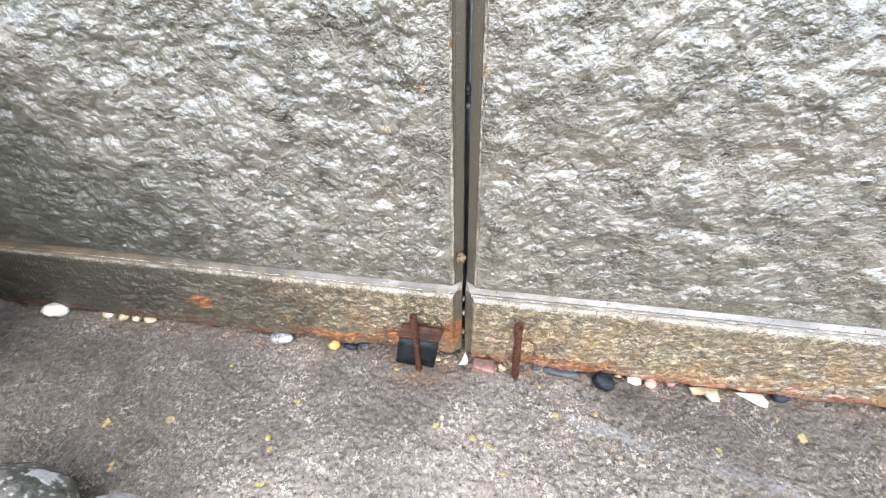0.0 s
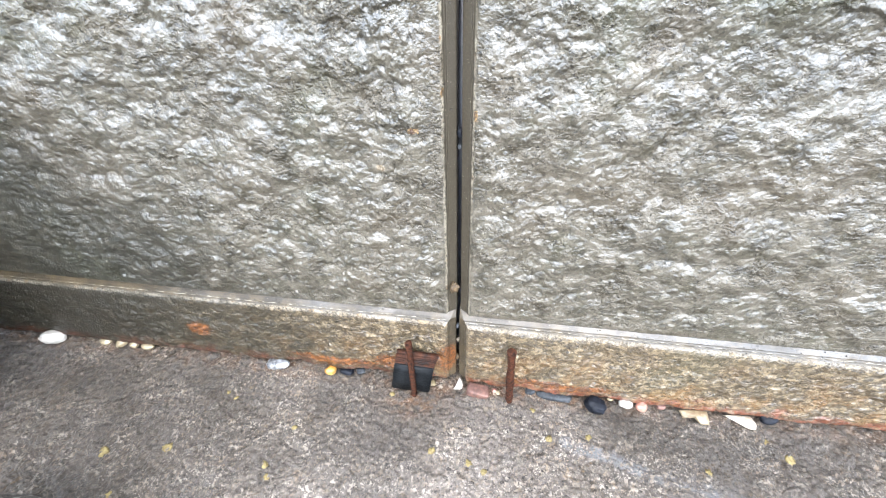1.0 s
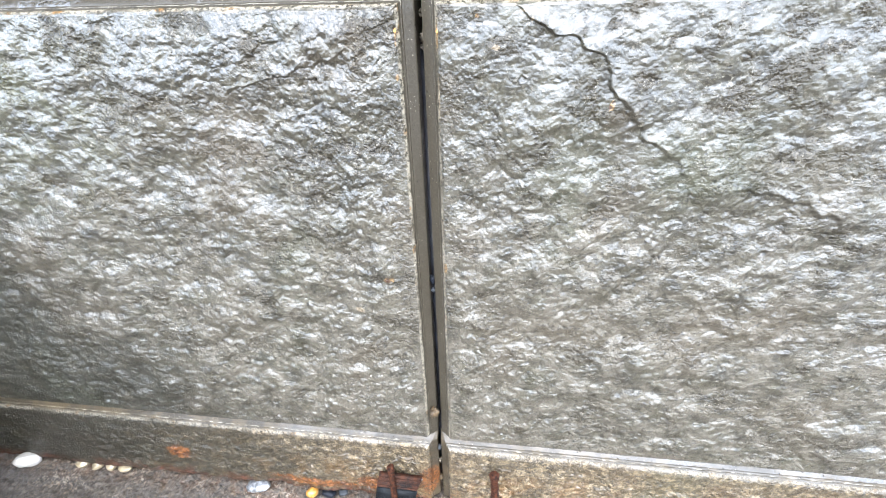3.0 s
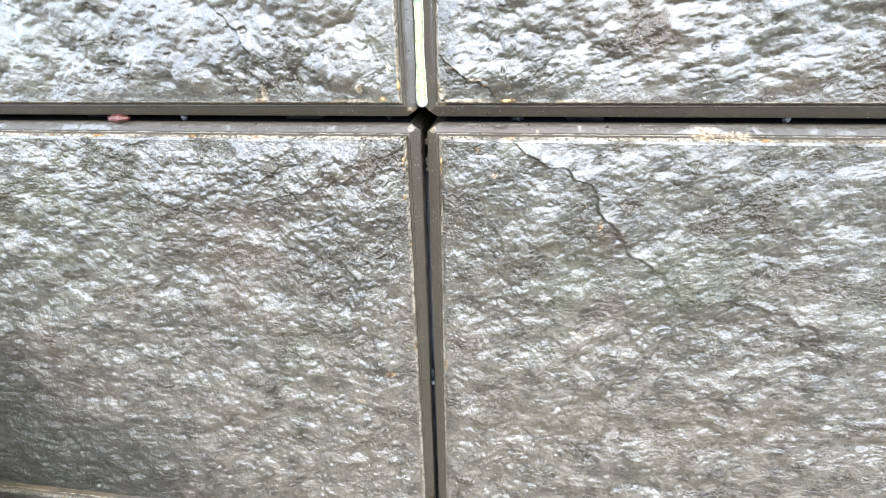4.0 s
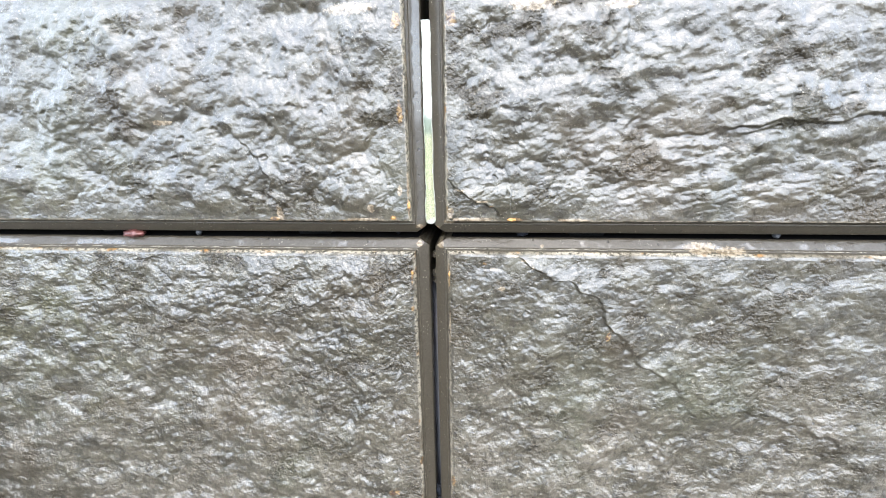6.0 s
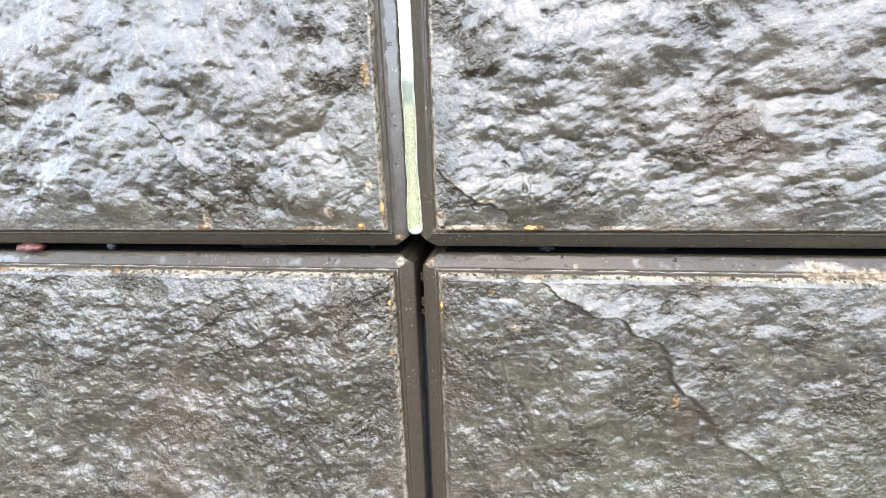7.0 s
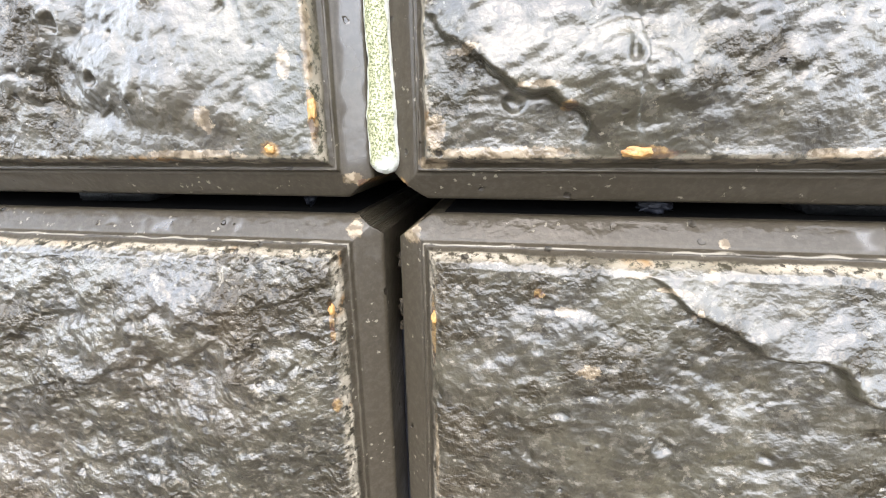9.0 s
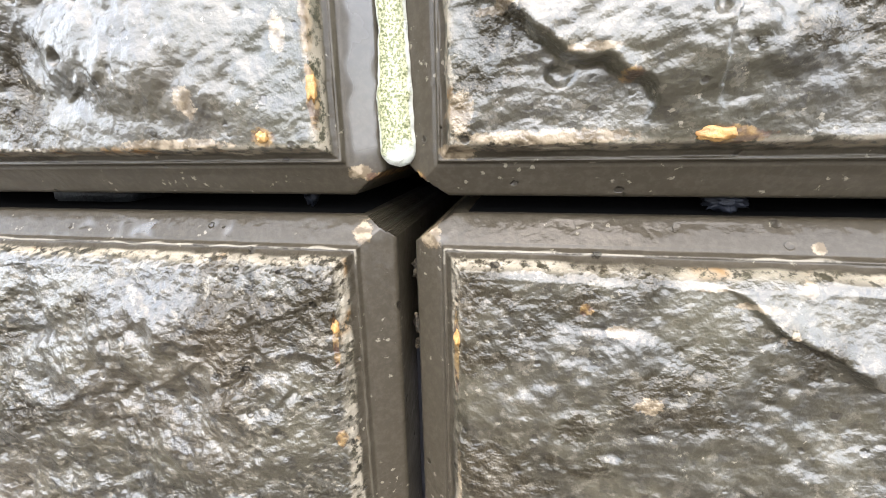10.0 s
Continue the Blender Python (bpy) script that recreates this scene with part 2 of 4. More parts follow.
def ground_material():
    k = Nodes("weathered wet concrete")
    fine = k.noise(520, 5, 0.7)
    broad = k.noise(6, 3)
    col = k.mix(k.ramp(k.noise(38, 5, 0.65), 0.35, 0.65), (0.030, 0.0225, 0.0145), (0.078, 0.059, 0.040))
    col = k.mix(k.math("MULTIPLY", k.ramp(broad, 0.42, 0.60), 0.6), col, (0.115, 0.096, 0.082))
    paste = k.math("ADD", k.noise(400, 6, 0.75), k.math("MULTIPLY", k.math("SUBTRACT", k.attr("worn"), 0.5), 0.16))
    col = k.mix(k.math("MULTIPLY", k.ramp(paste, 0.53, 0.62), 0.85), col, (0.34, 0.295, 0.25))
    col = k.mix(k.math("MULTIPLY", k.ramp(k.noise(340, 5, 0.7), 0.45, 0.37), 0.8), col, (0.016, 0.014, 0.012))
    stone = k.mix(k.cells(300, "Color"), (0.030, 0.024, 0.017), (0.20, 0.165, 0.125))
    lumps = k.math("ADD", k.cells(300), k.math("MULTIPLY", k.math("SUBTRACT", k.noise(520, 5, 0.75), 0.5), 1.8))
    col = k.mix(k.math("MULTIPLY", k.ramp(lumps, 0.46, 0.36), k.ramp(k.noise(150, 3), 0.42, 0.50)), col, stone)
    col = k.mix(k.math("MULTIPLY", k.math("MULTIPLY", k.ramp(k.noise(120, 4, 0.7), 0.58, 0.66), k.ramp(k.noise(20, 2), 0.46, 0.6)), 0.7), col, (0.19, 0.115, 0.042))
    col = k.mix(k.math("MULTIPLY", k.attr("worn"), k.ramp(k.noise(150, 5, 0.7), 0.36, 0.58, 0.2, 0.85)), col, (0.205, 0.172, 0.145))
    smear = k.math("MULTIPLY", k.attr("smear"), k.ramp(k.noise(110, 5, 0.7), 0.44, 0.58))
    col = k.mix(k.math("MULTIPLY", smear, 0.8), col, (0.17, 0.17, 0.175))
    rust = k.math("MULTIPLY", k.attr("rust"), k.ramp(k.noise(90, 4), 0.4, 0.6))
    col = k.mix(rust, col, (0.16, 0.066, 0.016))
    damp_shade = k.attr("damp_shade")
    col = k.mix(k.math("MULTIPLY", k.ramp(k.noise(270, 4, 0.65), 0.43, 0.36), 0.8), col, (0.013, 0.0105, 0.008))
    crumbs = k.math("MULTIPLY", k.ramp(k.math("MAXIMUM", k.noise(310, 3, 0.6), k.math("SUBTRACT", k.noise(640, 3, 0.6), 0.02)), 0.565, 0.60), k.math("MULTIPLY", k.ramp(damp_shade, 0.0, 1.0, 0.92, 0.62), k.ramp(k.math("ADD", k.noise(26, 3), k.math("MULTIPLY", k.attr("worn"), 0.22)), 0.45, 0.66, 0.25, 1.0)))
    col = k.mix(k.math("MULTIPLY", damp_shade, 0.52), col, (0.036, 0.0285, 0.021))
    col = k.mix(crumbs, col, k.mix(k.ramp(k.noise(90, 3), 0.4, 0.6), (0.22, 0.165, 0.115), (0.40, 0.345, 0.28)))
    rough = k.math("SUBTRACT", k.ramp(fine, 0.35, 0.65, 0.45, 0.75), k.math("MULTIPLY", damp_shade, 0.2))
    nrm = k.bump(k.math("ADD", k.math("MULTIPLY", fine, 1.4), k.math("ADD", k.math("MULTIPLY", k.cells(260), -0.8), k.math("MULTIPLY", k.noise(1500, 3, 0.7), 0.6))), 0.0019, 1.0)
    return k.done(col, rough, nrm, coat=k.ramp(k.noise(85, 4, 0.6), 0.38, 0.62, 0.1, 0.55), coat_rough=0.16, spec=0.35)


GROUND = ground_material()


def plain(name, a, b, scale, rough, bump=0.0003, coat=0.0, metal=0.0, spec=0.5):
    """One material in two tones with grain."""
    k = Nodes(name)
    n1, n2 = k.noise(scale, 5, 0.6), k.noise(scale * 5, 4, 0.6)
    col = k.mix(k.ramp(n1, 0.35, 0.65), a, b)
    col = k.mix(k.math("MULTIPLY", k.ramp(n2, 0.5, 0.7), 0.35), col, b)
    return k.done(col, k.ramp(n2, 0.3, 0.7, rough - 0.1, rough + 0.1), k.bump(n2, bump, 0.6), coat=coat, metal=metal, spec=spec)


RUST = plain("rusted iron", (0.010, 0.0045, 0.003), (0.066, 0.023, 0.011), 330, 0.7, 0.0022, 0.0, 0.0, 0.12)
BLACK_PLASTIC = plain("black plastic", (0.0030, 0.0036, 0.0040), (0.0085, 0.0095, 0.0105), 160, 0.45, 0.0008, 0.0, 0.0, 0.14)
RUSTY_PLASTIC = plain("rust-stained black plastic", (0.009, 0.006, 0.005), (0.055, 0.020, 0.010), 190, 0.6, 0.0010, 0.0, 0.0, 0.15)
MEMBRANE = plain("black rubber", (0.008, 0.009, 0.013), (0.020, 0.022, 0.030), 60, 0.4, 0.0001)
# core and joint lining near-black: the open joints' shade sits in their colour
CORE = plain("core darkened as joint shade", (0.008, 0.008, 0.008), (0.018, 0.018, 0.017), 30, 0.9)
JOINT_DARK = plain("near-black joint shade", (0.002, 0.002, 0.002), (0.003, 0.003, 0.003), 30, 0.9, 0.0003, 0.0, 0.0, 0.0)
LICHEN = plain("orange lichen", (0.26, 0.11, 0.02), (0.40, 0.23, 0.07), 400, 0.6, 0.0004, 0.4)
LIME = plain("lime crust", (0.26, 0.21, 0.15), (0.46, 0.40, 0.31), 350, 0.6, 0.0005, 0.4)
YELLOW_LICHEN = plain("yellow lichen", (0.12, 0.085, 0.030), (0.23, 0.18, 0.07), 500, 0.8, 0.0003)
P_WHITE = plain("white quartz", (0.30, 0.27, 0.23), (0.40, 0.37, 0.33), 80, 0.35, 0.0001, 0.5)
P_CREAM = plain("cream stone", (0.11, 0.085, 0.045), (0.25, 0.20, 0.12), 90, 0.4, 0.0002, 0.5)
P_YELLOW = plain("yellow stone", (0.28, 0.13, 0.018), (0.36, 0.20, 0.045), 120, 0.35, 0.0001, 0.5)
P_RED = plain("red-brown stone", (0.060, 0.028, 0.021), (0.15, 0.075, 0.055), 160, 0.6, 0.0008, 0.05)
P_SALMON = plain("salmon stone", (0.20, 0.085, 0.06), (0.30, 0.15, 0.105), 110, 0.4, 0.0001, 0.5)
P_NAVY = plain("blue-black slate", (0.0035, 0.0042, 0.006), (0.009, 0.0105, 0.015), 160, 0.5, 0.0003, 0.0, 0.0, 0.15)
P_SLATE = plain("grey-blue slate", (0.014, 0.016, 0.018), (0.045, 0.048, 0.052), 260, 0.55, 0.0003, 0.0, 0.0, 0.2)
P_PALE = plain("pale grey stone", (0.16, 0.16, 0.155), (0.36, 0.36, 0.35), 120, 0.4, 0.0006, 0.4)
P_GREY = plain("mottled grey stone", (0.02, 0.02, 0.02), (0.24, 0.24, 0.24), 160, 0.35, 0.0006, 0.5)
SHELL = plain("broken shell", (0.24, 0.18, 0.12), (0.40, 0.35, 0.28), 150, 0.35, 0.0003, 0.4)
SHELL_TAN = plain("tan shell", (0.12, 0.08, 0.04), (0.27, 0.21, 0.13), 110, 0.4, 0.0003, 0.4)
RED_LEAF = plain("red seed husk", (0.055, 0.013, 0.011), (0.12, 0.038, 0.030), 300, 0.45, 0.0003, 0.1)
GRIT = plain("dark grit", (0.010, 0.008, 0.006), (0.15, 0.118, 0.075), 900, 0.6, 0.0006, 0.1)
KNOT = plain("brown dried plug", (0.035, 0.022, 0.010), (0.11, 0.07, 0.032), 250, 0.6, 0.0006)


def boulder_material():
    k = Nodes("dark speckled stone")
    col = k.mix(k.ramp(k.noise(60, 5, 0.65), 0.35, 0.65), (0.045, 0.042, 0.036), (0.16, 0.15, 0.13))
    col = k.mix(k.math("MULTIPLY", k.ramp(k.math("ADD", k.cells(230), k.noise(500, 3, 0.7)), 0.94, 0.80), k.ramp(k.noise(60, 3), 0.42, 0.52)), col, (0.38, 0.36, 0.32))
    far = k.n.new("ShaderNodeVectorMath")
    far.operation = "DISTANCE"
    k.l.new(k.co, far.inputs[0])
    far.inputs[1].default_value = (0.033, 0.031, 0.014)
    edge = k.math("ADD", far.outputs["Value"], k.math("MULTIPLY", k.math("SUBTRACT", k.noise(70, 3), 0.5), 0.022))
    col = k.mix(k.ramp(edge, 0.0090, 0.0078), col, (0.40, 0.40, 0.38))
    return k.done(col, 0.4, k.bump(k.noise(220, 5, 0.7), 0.003, 0.9), coat=0.04, spec=0.2)


BOULDER = boulder_material()


def bead_material():
    """Sealant: white skin, with a sandy green-yellow growth low down."""
    k = Nodes("algae-stained sealant")
    z, side = k.axis("Z"), k.attr("side")
    wob = k.math("MULTIPLY", k.math("SUBTRACT", k.noise(140, 4, 0.65), 0.5), 0.010)
    zz = k.math("ADD", z, wob)
    sand = k.mix(k.ramp(k.noise(3000, 2, 0.6), 0.40, 0.58), (0.10, 0.115, 0.045), (0.36, 0.36, 0.22))
    grow = k.math("MULTIPLY", k.ramp(zz, 0.3712, 0.3735), k.ramp(zz, 0.418, 0.408))
    rag = k.math("ADD", side, k.math("MULTIPLY", k.math("SUBTRACT", k.noise(420, 3), 0.5), 0.5))
    grow = k.math("MULTIPLY", grow, k.ramp(rag, 0.85, 0.72))
    col = k.mix(grow, (0.55, 0.57, 0.51), sand)
    dark = k.math("MULTIPLY", k.math("MULTIPLY", k.ramp(zz, 0.409, 0.413), k.ramp(zz, 0.424, 0.418)), k.ramp(rag, 0.9, 0.55))
    col = k.mix(k.math("MULTIPLY", dark, 0.85), col, (0.06, 0.09, 0.05))
    return k.done(col, 0.45, k.bump(k.noise(1900, 2), 0.0004, 0.8), coat=0.2)


BEAD = bead_material()

# ---------------------------------------------------------------- relief


def lattice(x, y, seed):
    """Smooth gradient noise, about -1 to 1."""
    r = np.random.RandomState(seed)
    perm = r.permutation(512)
    ang = r.rand(512) * 2 * math.pi
    gx, gy = np.cos(ang), np.sin(ang)
    xi, yi = np.floor(x).astype(int), np.floor(y).astype(int)
    xf, yf = x - xi, y - yi
    u, v = xf**3 * (xf * (xf * 6 - 15) + 10), yf**3 * (yf * (yf * 6 - 15) + 10)

    def corner(a, b):
        g = perm[(perm[(xi + a) % 512] + yi + b) % 512]
        return gx[g] * (xf - a) + gy[g] * (yf - b)

    low = corner(0, 0) * (1 - u) + corner(1, 0) * u
    high = corner(0, 1) * (1 - u) + corner(1, 1) * u
    return 1.4 * (low * (1 - v) + high * v)


def chips(x, y, seed, dome=0.9):
    """Tilted chips with rounded backs and sharp creases between them, about -1 to 1."""
    g = np.random.RandomState(seed)
    perm, ox, oy, lift, tx, ty = g.permutation(512), g.rand(512), g.rand(512), g.rand(512), g.rand(512) - 0.5, g.rand(512) - 0.5
    xi, yi = np.floor(x).astype(int), np.floor(y).astype(int)
    out = np.full(x.shape, -9.0)
    for a in (-1, 0, 1):
        for b in (-1, 0, 1):
            n = perm[(perm[(xi + a) % 512] + yi + b) % 512]
            dx, dy = x - (xi + a + ox[n]), y - (yi + b + oy[n])
            out = np.maximum(out, lift[n] + 1.6 * (tx[n] * dx + ty[n] * dy) - dome * (dx * dx + dy * dy))
    return 2.2 * (out - 0.58)


def smooth(a, b, v):
    t = np.clip((v - a) / (b - a), 0, 1)
    return t * t * (3 - 2 * t)


def step_along(x, z, line, height, fade):
    """A broken ledge: the side to the left of the line stands out by height and falls back over fade."""
    best, sign = np.full(x.shape, 1e9), np.ones(x.shape)
    for (ax, az), (bx, bz) in zip(line[:-1], line[1:]):
        dx, dz = bx - ax, bz - az
        t = np.clip(((x - ax) * dx + (z - az) * dz) / (dx * dx + dz * dz), 0, 1)
        px, pz = x - ax - t * dx, z - az - t * dz
        d = np.hypot(px, pz)
        s = np.where(dx * pz - dz * px > 0, 1.0, -1.0)
        near = d < best
        best, sign = np.where(near, d, best), np.where(near, s, sign)
    total = sum(math.hypot(b[0] - a[0], b[1] - a[1]) for a, b in zip(line[:-1], line[1:]))
    ends = np.minimum(np.hypot(x - line[0][0], z - line[0][1]), np.hypot(x - line[-1][0], z - line[-1][1]))
    s = best * sign
    body = smooth(-0.0004, 0.0004, s) * np.exp(-np.maximum(s, 0) / fade)
    wear = np.clip(0.9 + 0.5 * lattice(x * 70, z * 70, 990), 0.05, 1.2)
    return height * wear * body * np.where(best < 4 * fade, 1, 0) * smooth(0.0, min(0.012, total * 0.2), ends + 0.002)


def film_of(x, z, s, wet):
    """Where a smooth film of water fills the grain: 0 to 1."""
    f = 0.70 * lattice(x * 24, z * 36, s + 60) + 0.60 * lattice(x * 62, z * 90, s + 61) + 0.42 * lattice(x * 140, z * 190, s + 62) + 0.28 * lattice(x * 330, z * 420, s + 63)
    return smooth(-0.45, 0.45, f + wet)


def split_relief(x, z, seed, coarse=1.0, calm=0.0, grain=0.14, wet=0.0):
    """The broken face, in metres out of the wall."""
    w1, w2 = lattice(x * 60, z * 60, seed + 50), lattice(x * 60, z * 60, seed + 51)
    w3, w4 = lattice(x * 190, z * 190, seed + 52), lattice(x * 190, z * 190, seed + 53)
    xs, zs = x + 0.0024 * w1 + 0.0010 * w3, z + 0.0024 * w2 + 0.0010 * w4
    c, s = math.cos(0.20), math.sin(0.20)
    u, v = (xs * c + zs * s) * (1 - grain), (-xs * s + zs * c) * (1 + grain)
    live = 1 - calm * film_of(x, z, seed, wet)
    busy = 0.75 + 0.45 * lattice(x * 33, z * 33, seed + 7)
    out = 0.0024 * lattice(u * 15, v * 15, seed) * coarse
    out += 0.0017 * lattice(u * 40, v * 40, seed + 1) * coarse
    out += 0.0009 * (0.3 + 0.7 * coarse) * chips(u * 62, v * 70, seed + 10, 0.7)
    n = lattice(u * 84, v * 92, seed + 2)
    out += 0.0008 * (0.6 * n + 0.4 * np.abs(n))
    out += 0.00072 * busy * (0.45 + 0.55 * live) * chips(u * 140, v * 150, seed + 8)
    n = lattice(u * 175, v * 190, seed + 3)
    out += 0.0006 * (0.25 + 0.75 * live) * n
    out += 0.00040 * busy * (0.3 + 0.7 * live) * chips(u * 320, v * 340, seed + 9)
    out += 0.00042 * live * lattice(u * 350, v * 370, seed + 4)
    out += 0.00023 * live * lattice(u * 720, v * 740, seed + 5)
    pits = lattice(x * 210, z * 230, seed + 6)
    out -= 0.0012 * smooth(0.55, 0.78, pits)
    return out


PROFILE_D = (-1.0, -1e-9, 0.0, 0.0003, 0.0042, 0.0046, 0.0050, 0.0053, 0.0060, 0.0067, 0.0075, 0.0086)
SHARP_D = PROFILE_D[:8] + (0.0061, 0.0066, 0.0070, 0.0080)
SHARP_Y = (0.070, 0.070, 0.0066, 0.0061, 0.0036, 0.0036, 0.0023, 0.0027, 0.0022, 0.0006, -0.0003, -0.0004)
PROFILE_Y = (0.070, 0.070, 0.0066, 0.0061, 0.0036, 0.0036, 0.0023, 0.0027, 0.0021, 0.0011, 0.0002, -0.0004)


G = 0.0013  # half a joint


class Slab:
    """One stone of the wall: sawn, chamfered and split, between x0..x1 and z0..z1."""

    def __init__(self, x0, x1, z0, z1, seed, clip=0.0, coarse=1.0, calm=0.0, ledges=(), lift=0.0, steep=1.0, wet=0.0, foot=0.0):
        self.wet, self.foot = wet, foot
        self.gain = 0.55 if seed == 31 else 1.0
        self.grit = 0.0 if z0 > 0.3 else 0.7 if z0 > 0 and x0 > 0 else 1.0
        self.box, self.seed, self.clip, self.coarse, self.calm, self.ledges, self.lift, self.steep = (x0, x1, z0, z1), seed, clip, coarse, calm, ledges, lift, steep

    def inset(self, x, z):
        x0, x1, z0, z1 = self.box
        d = np.minimum(np.minimum(x - x0, x1 - x), np.minimum(z - z0 + self.foot, (z1 - z) * self.steep))
        for ex in (x - x0 + G, x1 - x + G):
            for ez in (z - z0 + G + self.foot, z1 - z + G):
                cut = 0.75 * ex + ez - self.clip + 0.0002 * lattice(x * 150, z * 150, self.seed + 24)
                d = np.where(cut < 0, np.minimum(d, -1e-5), d)
        return d

    def y(self, x, z):
        d = self.inset(x, z)
        wob = 0.00020 * lattice(x * 220, z * 220, self.seed + 20)
        dd = np.where(d > 0.0045, d + wob * smooth(0.0045, 0.006, d), d)
        base = np.interp(dd, SHARP_D, SHARP_Y) if self.box[2] > 0.3 else np.interp(dd, PROFILE_D, PROFILE_Y)
        base = base + smooth(0.0002, 0.001, d) * (1 - smooth(0.006, 0.007, d)) * 0.00012 * lattice(x * 90, z * 90, self.seed + 22)
        rel = split_relief(x, z, self.seed, self.coarse, self.calm, 0.14 if self.seed == 77 else 0.03, self.wet) * (self.gain + (1 - self.gain) * smooth(0.34, 0.26, z + 0.02 * lattice(x * 30, z * 30, 744)))
        for line, height, fade in self.ledges:
            wx = x + 0.0022 * lattice(x * 110, z * 110, self.seed + 30) + 0.0007 * lattice(x * 300, z * 300, self.seed + 32)
            wz = z + 0.0022 * lattice(x * 110, z * 110, self.seed + 31) + 0.0007 * lattice(x * 300, z * 300, self.seed + 33)
            rel = rel + step_along(wx, wz, line, height, fade)
        grow = smooth(0.0064, 0.0075, dd if self.box[2] > 0.3 else dd - 0.0009) * (0.12 + 0.88 * smooth(0.0068, 0.018, dd))
        rise = 0.0010 * smooth(0.0066, 0.03, dd)
        crumb = 0.0003 * np.exp(-(((dd - 0.0074) / 0.0009) ** 2)) * np.clip(0.2 + 0.9 * lattice(x * 85, z * 85, self.seed + 25) + 0.7 * lattice(x * 160, z * 160, self.seed + 23), -0.2, 1.3)
        out = base - rel * grow - rise - crumb - self.lift
        if self.steep < 1:
            out = out + 0.0050 * np.clip(1 - (self.box[3] - z) / 0.0076, 0, 1)
        return np.where(z < self.box[2] - 5e-7, 0.03, out)


def sheet(name, xs, zs, y_of, mat, parent=None, attrs=None, floor=False):
    """A dense sheet over the axes xs and zs (wall: x and z; floor: x and y)."""
    gx, gz = np.meshgrid(xs, zs)
    gy = y_of(gx, gz)
    co = np.stack([gx, gz, gy] if floor else [gx, gy, gz], -1).reshape(-1, 3)
    nz, nx = gx.shape
    i = (np.arange(nz - 1)[:, None] * nx + np.arange(nx - 1)[None]).ravel()
    quads = np.stack([i, i + 1, i + nx + 1, i + nx], -1)
    me = bpy.data.meshes.new(name)
    me.vertices.add(len(co))
    me.vertices.foreach_set("co", co.astype(np.float32).ravel())
    me.loops.add(quads.size)
    me.loops.foreach_set("vertex_index", quads.ravel().astype(np.int32))
    me.polygons.add(len(quads))
    me.polygons.foreach_set("loop_start", (np.arange(len(quads)) * 4).astype(np.int32))
    deep = np.zeros(len(quads), dtype=bool) if floor else gy.ravel()[quads].max(1) > 0.02
    me.polygons.foreach_set("use_smooth", ~deep)
    for key, values in (attrs(gx, gz) if attrs else {}).items():
        layer = me.attributes.new(key, "FLOAT", "POINT")
        layer.data.foreach_set("value", values.ravel().astype(np.float32))
    me.update(calc_edges=True)
    me.validate()
    me.materials.append(mat)
    ob = new(name, me)
    if parent:
        ob.parent = parent
    return ob


def ticks(start, way, *runs):
    """Places along one axis from start, in runs of (length, step), after a first one on the edge itself."""
    out, at = [start - way * 1e-6, start], start
    for length, step in runs:
        count = max(1, round(length / step))
        out += [at + way * length * (n + 1) / count for n in range(count)]
        at += way * length
    return np.array(sorted(out))


def part(name, bm, mat, parent, label=""):
    me = bpy.data.meshes.new(name)
    bm.normal_update()
    for f in bm.faces:
        f.smooth = True
    bm.to_mesh(me)
    bm.free()
    me.materials.append(mat)
    ob = new(name, me)
    ob.parent = parent
    return tagged(ob, label) if label else ob


def empty(name, at=(0, 0, 0)):
    ob = new(name)
    ob.location = at
    return ob


def box_bm(x0, x1, y0, y1, z0, z1, bevel=0.0):
    bm = bmesh.new()
    bmesh.ops.create_cube(bm, size=1)
    bmesh.ops.scale(bm, vec=(x1 - x0, y1 - y0, z1 - z0), verts=bm.verts)
    bmesh.ops.translate(bm, vec=((x0 + x1) / 2, (y0 + y1) / 2, (z0 + z1) / 2), verts=bm.verts)
    if bevel:
        bmesh.ops.bevel(bm, geom=bm.edges[:], offset=bevel, segments=2, affect="EDGES", clamp_overlap=True)
    return bm


# ---------------------------------------------------------------- the ground

GZ = -0.0325
SMEAR = ((0.095, -0.043), (0.13, -0.050), (0.17, -0.061), (0.215, -0.068), (0.26, -0.080))


def ground_y(x, y):
    near = smooth(2.0, 0.4, np.hypot(x, y))
    out = 0.0016 * lattice(x * 22, y * 22, 700) + 0.0012 * lattice(x * 60, y * 60, 701)
    n = lattice(x * 130, y * 130, 702)
    out = out + 0.0007 * np.abs(n) * (0.6 + 0.4 * lattice(x * 30, y * 30, 705))
    n = lattice(x * 290, y * 290, 703)
    out = out + 0.0008 * chips(x * 160, y * 160, 707) + 0.0006 * chips(x * 370, y * 370, 708)
    out = out + 0.0004 * np.abs(n) + 0.0004 * lattice(x * 520, y * 520, 706)
    out = out + 0.0012 * smooth(0.35, 0.6, lattice(x * 150, y * 150, 704)) - 0.0010
    calm = 1 - 0.65 * smear_of(x, y)
    return GZ + out * near * calm


def line_distance(x, y, line):
    best = np.full(x.shape, 1e9)
    for (ax, ay), (bx, by) in zip(line[:-1], line[1:]):
        dx, dy = bx - ax, by - ay
        t = np.clip(((x - ax) * dx + (y - ay) * dy) / (dx * dx + dy * dy), 0, 1)
        best = np.minimum(best, np.hypot(x - ax - t * dx, y - ay - t * dy))
    return best


def smear_of(x, y):
    return smooth(0.008, 0.003, line_distance(x, y, SMEAR) + 0.003 * lattice(x * 90, y * 90, 710))


